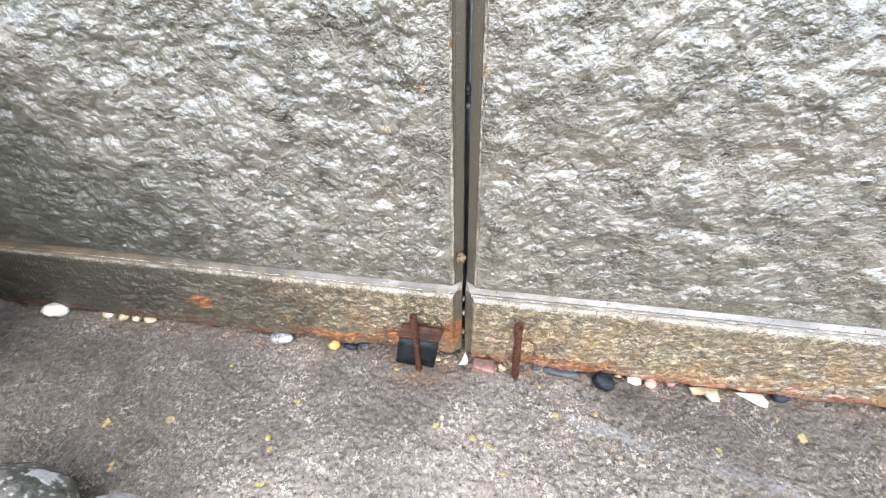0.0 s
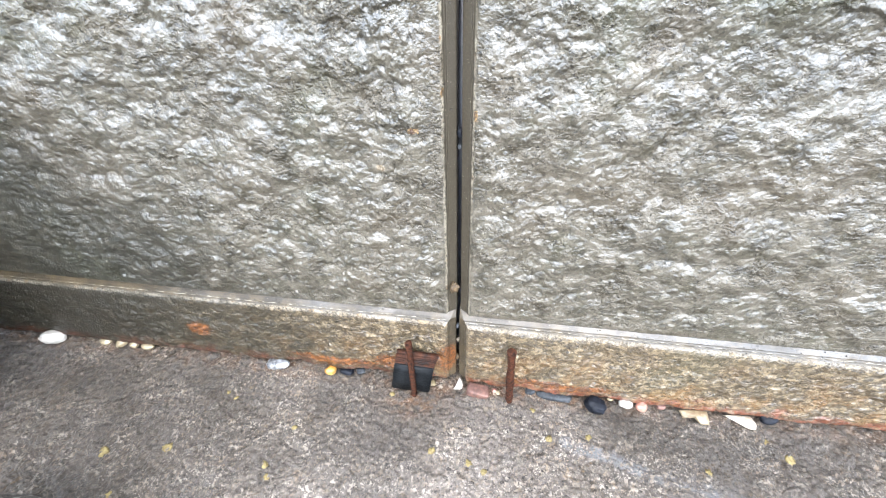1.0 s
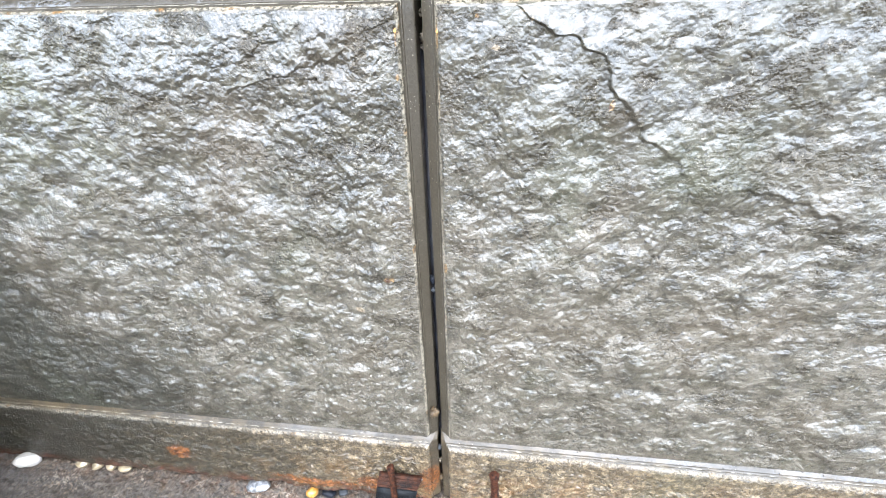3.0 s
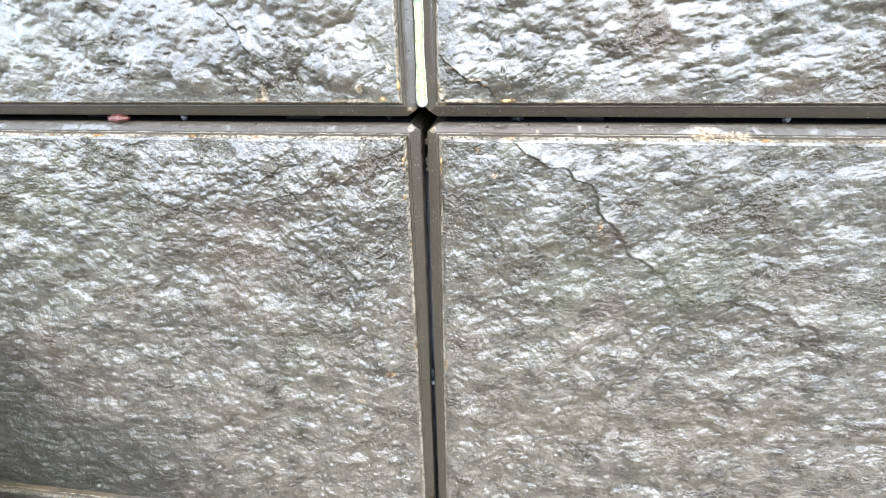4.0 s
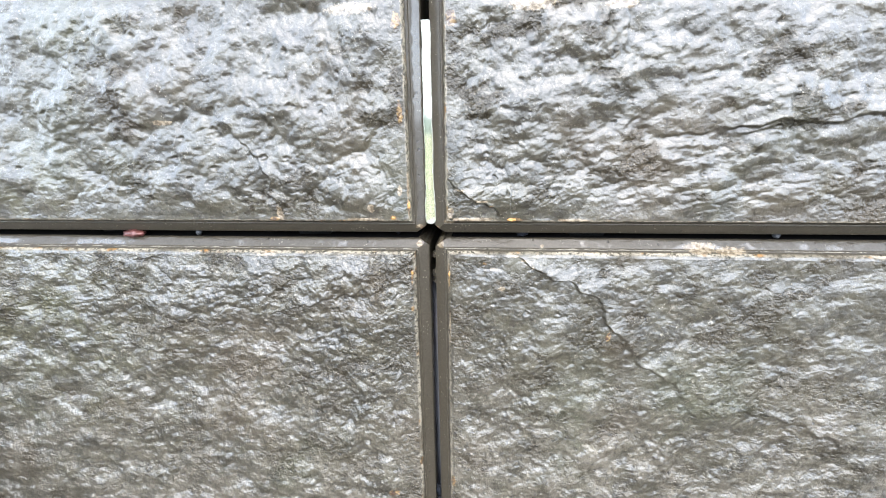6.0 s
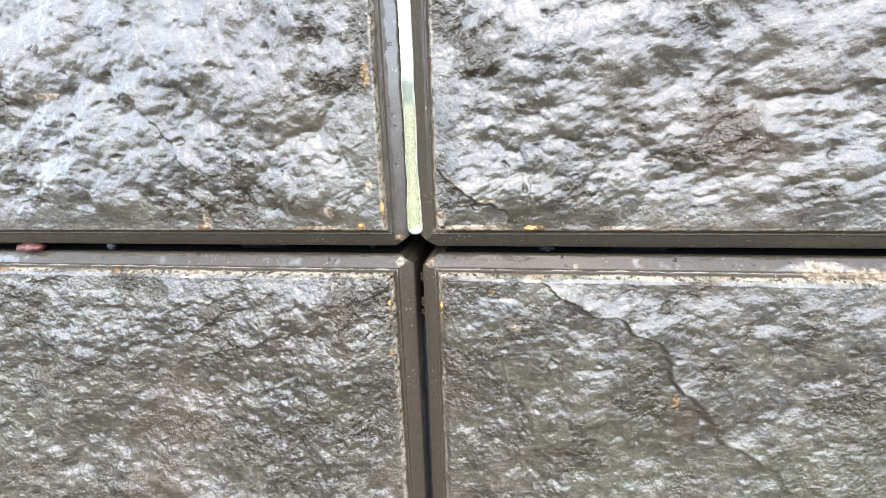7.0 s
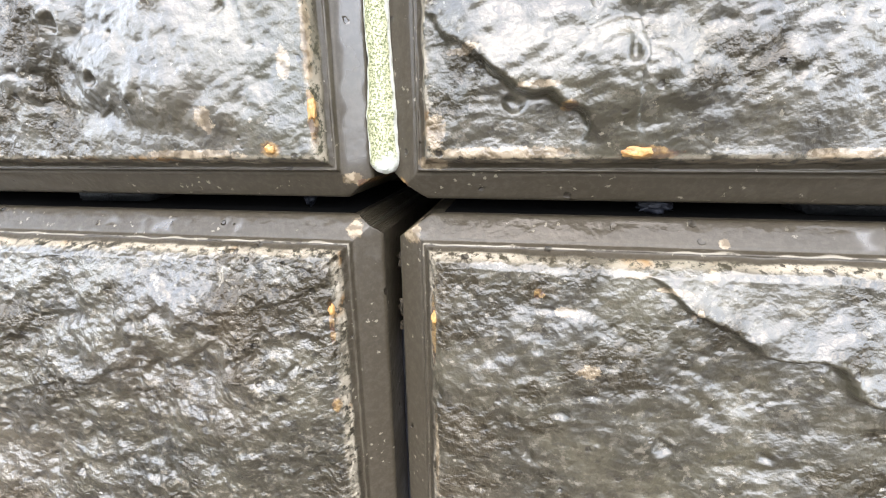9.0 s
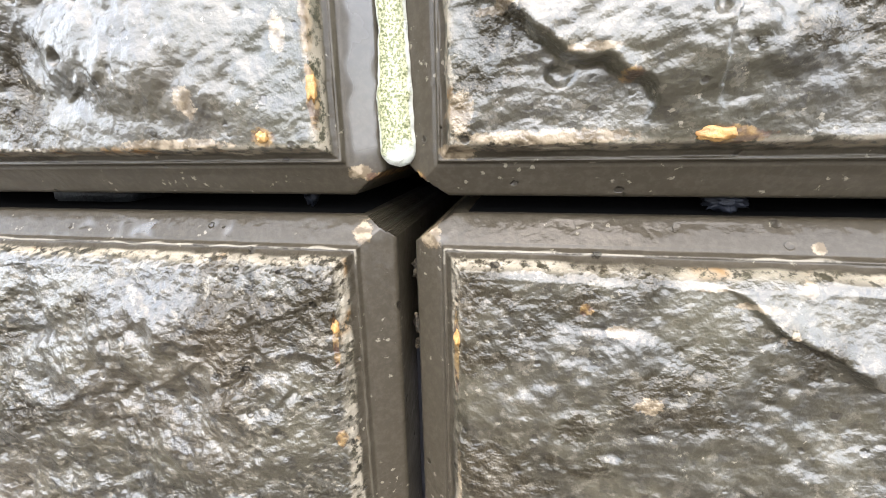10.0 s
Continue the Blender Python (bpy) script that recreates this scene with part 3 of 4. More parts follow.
def ground_attrs(x, y):
    rust = 1.2 * np.exp(-(np.hypot((x + 0.037) / 0.024, (y + 0.022) / 0.014) ** 2)) + 0.5 * smooth(-0.018, -0.006, y) * smooth(0.03, 0.01, y)
    damp_shade = smooth(0.7, -0.6, lattice(x * 9 + 3, y * 9, 711) + (x + 0.08) * 2.0 + (0.02 - y - 0.08) * 3) + smooth(0.06, 0.2, x) * smooth(-0.10, -0.03, y)
    # unseen far ground darkened to throw less light back; darker to the left too
    damp_shade = np.maximum(damp_shade, np.maximum(1.6 * smooth(0.45, 0.9, np.hypot(x, y)), smooth(-0.22, -0.36, x + 0.05 * lattice(x * 12, y * 12, 713))))
    return {"smear": smear_of(x, y), "rust": np.clip(rust, 0, 1), "damp_shade": np.clip(damp_shade, 0, 1.6), "worn": np.clip(0.18 + 0.85 * smooth(-0.03, -0.12, y) * smooth(-0.55, -0.25, y) * smooth(-0.30, -0.05, x) * smooth(0.30, 0.05, x) + 0.3 * lattice(x * 18, y * 18, 712), 0, 1)}


def outward(first, grow, last):
    out, at, step = [], first, grow
    while at < last:
        at += step
        step *= 1.35
        out.append(at)
    return out


gx_mid = np.linspace(-0.46, 0.38, 1000)
gx_all = np.array([-v for v in reversed(outward(0.46, 0.004, 400))] + list(gx_mid) + outward(0.38, 0.004, 400))
gy_mid = np.linspace(-0.25, 0.012, 310)
gy_all = np.array([-v for v in reversed(outward(0.25, 0.004, 400))] + list(gy_mid) + outward(0.012, 0.01, 400))
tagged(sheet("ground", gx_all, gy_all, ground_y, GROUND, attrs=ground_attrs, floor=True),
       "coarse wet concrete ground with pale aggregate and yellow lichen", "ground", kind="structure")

# ---------------------------------------------------------------- the wall

JZ, SZ, TZ = 0.365, 0.0632, 0.4790  # joints between the courses

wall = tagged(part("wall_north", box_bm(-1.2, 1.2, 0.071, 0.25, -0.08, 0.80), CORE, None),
              "wall of wet grey split-faced stones with open joints", "wall", kind="structure")

# growths on the stones: x, z, half width, half height, and whether orange
GROWTHS = (
    (-0.0090, 0.0020, 0.0110, 0.0230, 1), (-0.2350, 0.0120, 0.0120, 0.0110, 1), (-0.1100, -0.0150, 0.0500, 0.0070, 1), (0.0900, -0.0160, 0.0600, 0.0060, 1), (-0.0600, -0.0080, 0.0160, 0.0120, 1),
    (0.0395, 0.3735, 0.0040, 0.0012, 1), (0.0200, 0.3736, 0.0120, 0.0011, 0), (-0.0160, 0.3742, 0.0020, 0.0014, 1), (-0.0300, 0.3735, 0.0110, 0.0009, 0),
    (-0.0087, 0.3790, 0.0007, 0.0050, 1), (-0.0087, 0.3900, 0.0006, 0.0070, 0), (-0.0085, 0.3450, 0.0005, 0.0050, 1), (-0.0088, 0.3290, 0.0010, 0.0018, 1),
    (0.0092, 0.3450, 0.0006, 0.0080, 1), (0.0094, 0.3200, 0.0005, 0.0120, 0), (0.0100, 0.3765, 0.0022, 0.0032, 0), (-0.0260, 0.3790, 0.0020, 0.0024, 0),
    (-0.0125, 0.3865, 0.0014, 0.0030, 0), (0.0260, 0.3525, 0.0010, 0.0012, 1), (0.0340, 0.3410, 0.0020, 0.0014, 0), (0.0300, 0.3500, 0.0022, 0.0010, 0),
    (0.0500, 0.3562, 0.0009, 0.0013, 0), (-0.0730, 0.3735, 0.0034, 0.0012, 1), (-0.0110, 0.4205, 0.0014, 0.0060, 1), (-0.0110, 0.4560, 0.0022, 0.0040, 1),
    (0.0115, 0.4560, 0.0026, 0.0036, 1), (-0.0440, 0.1925, 0.0034, 0.0030, 0), (-0.0230, 0.2170, 0.0040, 0.0022, 1), (0.0100, 0.2260, 0.0014, 0.0040, 1),
    (0.1220, 0.3600, 0.0080, 0.0028, 0), (0.1340, 0.3590, 0.0080, 0.0020, 0), (0.0245, 0.3824, 0.0030, 0.0006, 0), (0.0285, 0.3798, 0.0012, 0.0008, 1), (0.0150, 0.3870, 0.0030, 0.0006, 0), (0.0450, 0.3542, 0.0030, 0.0006, 0), (0.0480, 0.3508, 0.0006, 0.0020, 0), (-0.0048, 0.3692, 0.0022, 0.0012, 0), (-0.0030, 0.3685, 0.0012, 0.0010, 1), (0.0036, 0.3684, 0.0012, 0.0010, 1), (-0.0050, 0.3606, 0.0018, 0.0018, 0), (0.0050, 0.3604, 0.0020, 0.0022, 0), (0.0092, 0.3720, 0.0030, 0.0012, 0), (-0.0800, 0.3560, 0.0060, 0.0010, 0), (-0.0300, 0.4610, 0.0120, 0.0030, 0),
    (0.0440, 0.4600, 0.0110, 0.0028, 0), (0.0780, 0.4590, 0.0080, 0.0024, 0), (0.0525, 0.3602, 0.0009, 0.0009, 0), (0.0395, 0.3562, 0.0030, 0.0006, 0),
    (0.0840, 0.3180, 0.0014, 0.0030, 1), (-0.1200, 0.4180, 0.0060, 0.0014, 0), (-0.0700, 0.3760, 0.0020, 0.0050, 0), (0.0650, 0.3735, 0.0100, 0.0008, 0),
)
UR_LEDGE = ((0.0065, 0.3945), (0.009, 0.392), (0.013, 0.388), (0.016, 0.3852), (0.019, 0.384), (0.024, 0.382), (0.029, 0.380), (0.031, 0.378), (0.031, 0.375))
UR_LEDGE_FAR = ((0.118, 0.411), (0.138, 0.413), (0.165, 0.414), (0.187, 0.419))
LR_LEDGE = ((0.028, 0.3585), (0.034, 0.358), (0.039, 0.356), (0.044, 0.354), (0.047, 0.351), (0.051, 0.349), (0.058, 0.346), (0.067, 0.345), (0.077, 0.337), (0.082, 0.326), (0.093, 0.315), (0.101, 0.303), (0.116, 0.294), (0.124, 0.284))
LR_LEDGE_FAR = ((0.132, 0.277), (0.150, 0.279), (0.164, 0.276), (0.180, 0.272), (0.197, 0.266))
UL_CRACK = ((-0.092, 0.420), (-0.082, 0.408), (-0.077, 0.401), (-0.072, 0.392), (-0.073, 0.386), (-0.067, 0.376))
LL_LEDGE = ((-0.094, 0.321), (-0.074, 0.328), (-0.054, 0.333), (-0.037, 0.337), (-0.024, 0.345))

FAR = ((0.0045, 0.00022), (0.005, 0.00018), (0.040, 0.0003), (0.0345, 0.0005), (0.10, 0.0008), (0.14, 0.0014), (0.28, 0.004))
LOWER_Z = ((0.0040, 0.00022), (0.005, 0.00018), (0.030, 0.0003), (0.025, 0.0005), (0.222, 0.0008), (0.009, 0.0005))
slabs = {
    "ll": Slab(-0.6, -0.0006, SZ + G, JZ - 0.0022, 11, 0.0052, 1.0, 0.22, ((LL_LEDGE, 0.0010, 0.014),), 0.0, 1.17, 0.24, 0.0074),
    "lr": Slab(0.0023, 0.6, SZ + G, JZ - 0.0017, 31, 0.0064, 0.95, 0.35, ((LR_LEDGE, 0.0031, 0.0085), (LR_LEDGE_FAR, 0.0024, 0.012)), 0.0, 1.17, 0.22, 0.0074),
    "ul": Slab(-0.6, -G - 0.0004, JZ + 0.0008, TZ - G, 53, 0.0058, 0.95, 0.58, ((UL_CRACK, 0.0017, 0.005),), 0.0, 1.0, 0.46),
    "ur": Slab(G + 0.0006, 0.6, JZ + 0.0008, TZ - G, 77, 0.0063, 1.05, 0.58, ((UR_LEDGE, 0.0050, 0.014), (UR_LEDGE_FAR, 0.0030, 0.010)), 0.0, 1.0, 0.34),
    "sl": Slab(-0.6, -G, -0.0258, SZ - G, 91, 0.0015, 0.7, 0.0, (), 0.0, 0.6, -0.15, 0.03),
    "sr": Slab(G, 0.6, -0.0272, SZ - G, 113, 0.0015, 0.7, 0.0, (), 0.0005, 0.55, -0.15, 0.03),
}


def growth(x, z, kind):
    out = np.zeros(x.shape)
    for gx, gz, w, h, orange in GROWTHS:
        if orange == kind:
            out = np.maximum(out, smooth(1.35, 0.25, np.hypot((x - gx) / w, (z - gz) / h)))
    return out


def dark_end_of(x, z):
    """How far the stone darkens and dulls towards the low left end of the wall."""
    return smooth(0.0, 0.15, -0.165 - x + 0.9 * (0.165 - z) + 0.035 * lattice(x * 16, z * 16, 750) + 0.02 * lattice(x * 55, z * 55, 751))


def sheen_of(x, z, slab):
    """Water standing smooth on the chamfers: the upright one over the bead, and streaks on the upper edges."""
    d = slab.inset(x, z) + 0.0005 * lattice(x * 330, z * 330, slab.seed + 27) + 0.0005 * lattice(x * 120, z * 300, slab.seed + 28)
    if slab is slabs["ul"]:
        side = smooth(0.0003, 0.0008, d) * smooth(0.0041, 0.0033, d) * smooth(0.0035, 0.0075, z - slab.box[2] + 0.0012 * lattice(x * 300, z * 300, 28))
        return side * np.where(slab.box[1] - x < z - slab.box[2], 1.0, 0.0) * (0.75 + 0.25 * lattice(x * 60, z * 60, 29))
    if slab in (slabs["ll"], slabs["lr"]):
        run = smooth(0.0, 0.4, 0.8 * lattice(x * 34, 0.5 + z * 0, slab.seed + 26) + 0.5 * lattice(x * 130, z * 260, slab.seed + 28) + 0.4 * lattice(x * 420, z * 520, slab.seed + 29))
        return run * smooth(0.0012, 0.0020, d) * smooth(0.0047, 0.0041, d) * np.where(slab.box[3] - z < 0.006, 0.7, 0.0)
    if slab in (slabs["sl"], slabs["sr"]):
        run = smooth(-0.13, -0.05, x) * (1 - smooth(0.0, 0.02, x) * smooth(0.10, 0.055, x) * 0.6) * smooth(0.0, 0.01, np.abs(x) - 0.003)
        run = run * np.clip(0.85 + 0.5 * lattice(x * 40, z * 40, 732), 0, 1)
        return (0.55 if x.mean() < 0 else 1.0) * run * smooth(0.0002, 0.0006, d) * smooth(0.0044, 0.0040, d) * np.where(slab.box[3] - z < 0.011, 0.75, 0.0)
    return np.zeros(x.shape)


def rim_of(slab):
    """Attributes of a stone: distance from its edge in millimetres, and how thick the film of water lies on it."""

    def values(x, z):
        return {"rim": slab.inset(x, z) * 1000 + 0.35 * lattice(x * 220, z * 220, slab.seed + 20), "film": film_of(x, z, slab.seed, slab.wet), "sheen": sheen_of(x, z, slab), "grit": slab.grit + (0.2 if slab.seed == 31 else 0.0) * smooth(0.34, 0.26, z) - (0.5 if slab.seed == 31 else 0.0) * smooth(0.26, 0.34, z + 0.02 * lattice(x * 30, z * 30, 744)), "moss": np.exp(-(((x + 0.205) / 0.05) ** 2) - ((z - 0.315) / 0.05) ** 2) + 0.7 * np.exp(-(((x + 0.20) / 0.04) ** 2) - ((z - 0.385) / 0.02) ** 2) + 0.15 * np.exp(-(((x - 0.055) / 0.03) ** 2) - ((z - 0.315) / 0.03) ** 2), "bloom": smooth(0.34, 0.21, z + 0.05 * lattice(x * 14, z * 14, 740) + 0.02 * lattice(x * 50, z * 50, 741)) * smooth(-0.34, -0.16, x + 0.05 * lattice(x * 14, z * 14, 742)), "top": np.where(slab.box[3] - z < 0.0065 / min(slab.steep, 1.0), 1.0, 0.12), "right_tone": smooth(-0.40, -0.10, x + 0.05 * lattice(x * 25, z * 25, 730) + 0.03 * lattice(x * 90, z * 90, 731)), "dark_end": dark_end_of(x, z), "lime": growth(x, z, 0), "gold": growth(x, z, 1)}

    return values


for key, slab in slabs.items():
    x0, x1, z0, z1 = slab.box
    edge, way = (x1, -1) if key[1] == "l" else (x0, 1)
    runs = [list(r) for r in FAR]
    runs[-1][0] = 0.0
    runs[-1][0] = (x1 - x0) - sum(r[0] for r in runs)
    xs = ticks(edge, way, *runs)
    if key[0] == "l":
        runs = [list(r) for r in LOWER_Z]
        runs[4][0] += (z1 - z0) - sum(r[0] for r in runs)
        zs = ticks(z1, -1, *runs)
        zs = np.array(sorted([z0 - 1e-6] + list(zs)))
    elif key[0] == "u":
        zs = ticks(z0, 1, (0.0045, 0.00022), (0.005, 0.00018), (0.025, 0.0003), (0.025, 0.0005), (z1 - z0 - 0.0685, 0.0007), (0.009, 0.0005))
        zs = np.array(sorted(list(zs) + [z1 + 1e-6]))
    else:
        zs = ticks(z1, -1, (0.009, 0.0003), (z1 - z0 - 0.009, 0.0007))
        zs = np.array(sorted([z0 - 1e-6] + list(zs)))
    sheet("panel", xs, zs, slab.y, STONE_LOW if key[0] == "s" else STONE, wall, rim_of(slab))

# the next course up, out of sight but for its lowest edge
for seed, (a, b) in ((131, (-0.6, -G)), (137, (G, 0.6))):
    top = Slab(a, b, TZ + G, 0.79, seed)
    zs = ticks(TZ + G, 1, (0.02, 0.0006), (0.79 - TZ - G - 0.02, 0.004))
    sheet("panel", ticks(b if a < 0 else a, -1 if a < 0 else 1, (0.12, 0.001), (b - a - 0.12, 0.005)), zs, top.y, STONE, wall, rim_of(top))
for a, b in ((-1.2, -0.603), (0.603, 1.2)):
    side = Slab(a, b, -0.0255, 0.79, 151)
    sheet("panel", np.linspace(a, b, 120), np.linspace(-0.0255, 0.79, 150), side.y, STONE, wall, rim_of(side))


def face(x, z):
    """How far out the stone under (x, z) stands."""
    for slab in slabs.values():
        x0, x1, z0, z1 = slab.box
        if x0 <= x <= x1 and z0 <= z <= z1:
            return float(slab.y(np.array([[x]]), np.array([[z]]))[0, 0])
    return 0.02


# added near-black linings that paint the shade of the level joint
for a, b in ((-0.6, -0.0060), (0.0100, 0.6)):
    part("joint_shade", box_bm(a, b, 0.0078, 0.069, 0.3618, 0.3630 + (0.0004 if a > 0 else 0)), JOINT_DARK, wall, "added near-black lining that darkens the open joint like shade")
# black backing behind the upright joint
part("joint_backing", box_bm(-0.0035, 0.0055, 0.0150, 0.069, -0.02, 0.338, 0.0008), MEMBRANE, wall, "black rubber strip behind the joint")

# sealant bead in the upper joint
def bead(parent):
    bm = bmesh.new()
    rows, cols = 200, 15
    z0, z1 = 0.3698, 0.4570
    layer = bm.verts.layers.float.new("side")
    grid = []
    for i in range(rows):
        t = i / (rows - 1)
        z = z0 + (z1 - z0) * t
        w = 0.0028 * min(1.0, math.sqrt(max(0.0, 1 - (1 - min(1, (z - z0) / 0.0026)) ** 2)) + 0.02)
        w *= 1.0 - 0.22 * min(1.0, max(0.0, (z - 0.379) / 0.008)) + 0.02 * noise.noise((z * 260, 0, 3))
        shift = 0.0004 + 0.0004 * noise.noise((z * 90, 2, 0))
        row = []
        for j in range(cols):
            s = -1 + 2 * j / (cols - 1)
            wig = 0.00018 * noise.noise((z * 700, s * 2, 7)) * abs(s)
            y = 0.0062 - 0.0022 * math.sqrt(max(0, 1 - s * s)) * (w / 0.003) + 0.00015 * noise.noise((s * 6, z * 900, 0))
            v = bm.verts.new((shift + s * w + wig, y + (0.002 if abs(s) == 1 else 0), z))
            v[layer] = abs(s)
            row.append(v)
        grid.append(row)
    for a, b in zip(grid[:-1], grid[1:]):
        for j in range(cols - 1):
            bm.faces.new((a[j], a[j + 1], b[j + 1], b[j]))
    return part("sealant_bead", bm, BEAD, parent, "white sealant bead stained with yellow-green algae")


bead(wall)


def blob_bm(radii, seed, rough=0.18, freq=1.6, detail=3, square=0.0):
    """A rounded lump, a little uneven."""
    bm = bmesh.new()
    bmesh.ops.create_icosphere(bm, subdivisions=detail, radius=1)
    off = Vector((seed * 3.1, seed * 1.7, seed * 0.9))
    for v in bm.verts:
        p = v.co.copy()
        k = 1 + rough * noise.noise(p * freq + off) + rough * 0.4 * noise.noise(p * freq * 3 + off)
        if square:
            m = max(abs(p.x), abs(p.y), abs(p.z))
            k *= 1 + square * (1 / m - 1)
        v.co = Vector((p.x * radii[0], p.y * radii[1], p.z * radii[2])) * k
    return bm


# thick orange lichen on the rims: x, z, width, height
for n, (x, z, w, h) in enumerate(((0.0378, 0.3737, 0.0019, 0.0008), (-0.0160, 0.3742, 0.0009, 0.0007), (-0.0086, 0.3800, 0.0007, 0.0016), (-0.0083, 0.3475, 0.0005, 0.0010), (0.0094, 0.3470, 0.0005, 0.0013))):
    ob = part("lichen_patch", blob_bm((w, 0.0005, h), n + 1, 0.5, 2.0), LICHEN, wall)
    ob.location = (x, face(x, z) - 0.0001, z)

# pieces caught in the joints
for n, (x, y, z, w, d, h, mat, name, label) in enumerate((
    (-0.0585, 0.0140, JZ, 0.0082, 0.004, 0.00135, BLACK_PLASTIC, "joint_spacer", "black plastic spacer in the joint"),
    (0.0735, 0.0140, JZ, 0.0080, 0.004, 0.00135, BLACK_PLASTIC, "joint_spacer", "black plastic spacer in the joint"),
    (-0.1700, 0.0155, JZ, 0.0050, 0.004, 0.00130, BLACK_PLASTIC, "joint_spacer", "black plastic spacer in the joint"),
)):
    tagged(part(name, box_bm(x - w, x + w, y - d, y + d, z - h, z + h, 0.0004), mat, None), label, "spacer", "spacers in the joints")

for n, (x, y, z, r, mat, name, label, cat) in enumerate((
    (-0.1525, 0.0060, 0.3643, (0.0055, 0.0028, 0.0019), RED_LEAF, "seed_husk", "small red seed husk lodged in the joint", "seed husk"),
    (-0.1190, 0.0085, 0.3645, (0.0014, 0.0016, 0.0016), P_SLATE, "grit_grain", "dark grit grain lodged in the joint", "grit"),
    (0.0435, 0.0090, 0.3648, (0.0024, 0.0016, 0.0009), P_NAVY, "grit_grain", "glossy dark grit grain lodged in the joint", "grit"),
    (0.1555, 0.0085, 0.3650, (0.0016, 0.0016, 0.0014), P_SLATE, "grit_grain", "dark grit grain lodged in the joint", "grit"),
    (-0.0165, 0.0120, 0.3645, (0.0010, 0.0012, 0.0012), P_NAVY, "grit_grain", "dark grit grain lodged in the joint", "grit"),
    (0.0012, 0.0125, 0.3435, (0.0010, 0.0016, 0.0024), GRIT, "grit_grain", "pale crumb of grit lodged in the joint", "grit"),
    (0.0012, 0.0125, 0.3395, (0.0010, 0.0016, 0.0013), GRIT, "grit_grain", "pale crumb of grit lodged in the joint", "grit"),
    (0.0012, 0.0130, 0.3530, (0.0010, 0.0016, 0.0015), GRIT, "grit_grain", "dark crumb of grit lodged in the joint", "grit"),
    (-0.0020, 0.0020, 0.0930, (0.0028, 0.0028, 0.0045), KNOT, "dried_plug", "brown dried plug stuck in the joint", "plug"),
    (0.0011, 0.0070, 0.2130, (0.0014, 0.0018, 0.0030), P_NAVY, "grit_grain", "dark grit grain lodged in the joint", "grit"),
    (0.0011, 0.0080, 0.2040, (0.0013, 0.0018, 0.0016), P_SLATE, "grit_grain", "dark grit grain lodged in the joint", "grit"),
    (0.0000, 0.0060, 0.0440, (0.0013, 0.0020, 0.0025), P_SLATE, "grit_grain", "dark grit grain lodged in the joint", "grit"),
    (0.0002, 0.0060, 0.0260, (0.0013, 0.0020, 0.0022), GRIT, "grit_grain", "dark crumb of grit lodged in the joint", "grit"),
    (0.0000, 0.0050, 0.0020, (0.0013, 0.0020, 0.0024), KNOT, "grit_grain", "brown grit grain lodged in the joint", "grit"),
)):
    ob = tagged(part(name, blob_bm(r, n + 40, 0.9 if mat in (GRIT, P_NAVY, KNOT) else 0.4, 2.6), mat, None), label, cat, "grit in the joints" if cat == "grit" else "")
    ob.location = (x, y, z)

# ---------------------------------------------------------------- along the foot of the wall


def ground_at(x, y):
    return float(ground_y(np.array([[x]]), np.array([[y]]))[0, 0])


def rod_bm(profile, sides=14, seed=0, rough=0.0004):
    """A turned rod along z from (height, radius) pairs, pitted by rust."""
    bm, rings = bmesh.new(), []
    for z, r in profile:
        ring = []
        for s in range(sides):
            a = 2 * math.pi * s / sides
            p = Vector((math.cos(a), math.sin(a), 0))
            k = r + rough * noise.noise(Vector((p.x * 2, p.y * 2, z * 300 + seed)))
            ring.append(bm.verts.new((p.x * k, p.y * k, z)))
        rings.append(ring)
    for a, b in zip(rings[:-1], rings[1:]):
        for s in range(sides):
            bm.faces.new((a[s], a[(s + 1) % sides], b[(s + 1) % sides], b[s]))
    bm.faces.new(list(reversed(rings[0])))
    bm.faces.new(rings[-1])
    return bm


def iron_pin(foot, top, radius, head, seed, label):
    foot, top = Vector(foot), Vector(top)
    length = (top - foot).length
    ob = empty("iron_pin")
    ob.matrix_basis = Matrix.Translation(foot) @ (top - foot).to_track_quat("Z", "Y").to_matrix().to_4x4()
    n = 26
    shank = [(length * i / n - 0.006, radius * (1 + 0.10 * noise.noise((i * 0.5, seed, 0)))) for i in range(n + 1)]
    part("shank", rod_bm(shank, 16, seed, 0.0009), RUST, ob)
    part("head", rod_bm([(length - 0.007, radius * 1.02), (length - 0.006, head), (length - 0.001, head * 1.03), (length, head * 0.8)], 16, seed + 5, 0.0008), RUST, ob)
    return tagged(ob, label, "iron pin", "iron pins at the foot of the wall")


iron_pin((-0.0365, -0.0165, GZ), (-0.0380, -0.0100, 0.0365), 0.0025, 0.0029, 2, "rusted iron pin holding a black plastic wedge against the wall")
iron_pin((0.0475, -0.0105, GZ), (0.0445, -0.0085, 0.0375), 0.0031, 0.0035, 9, "short thick rusted iron pin standing against the wall")


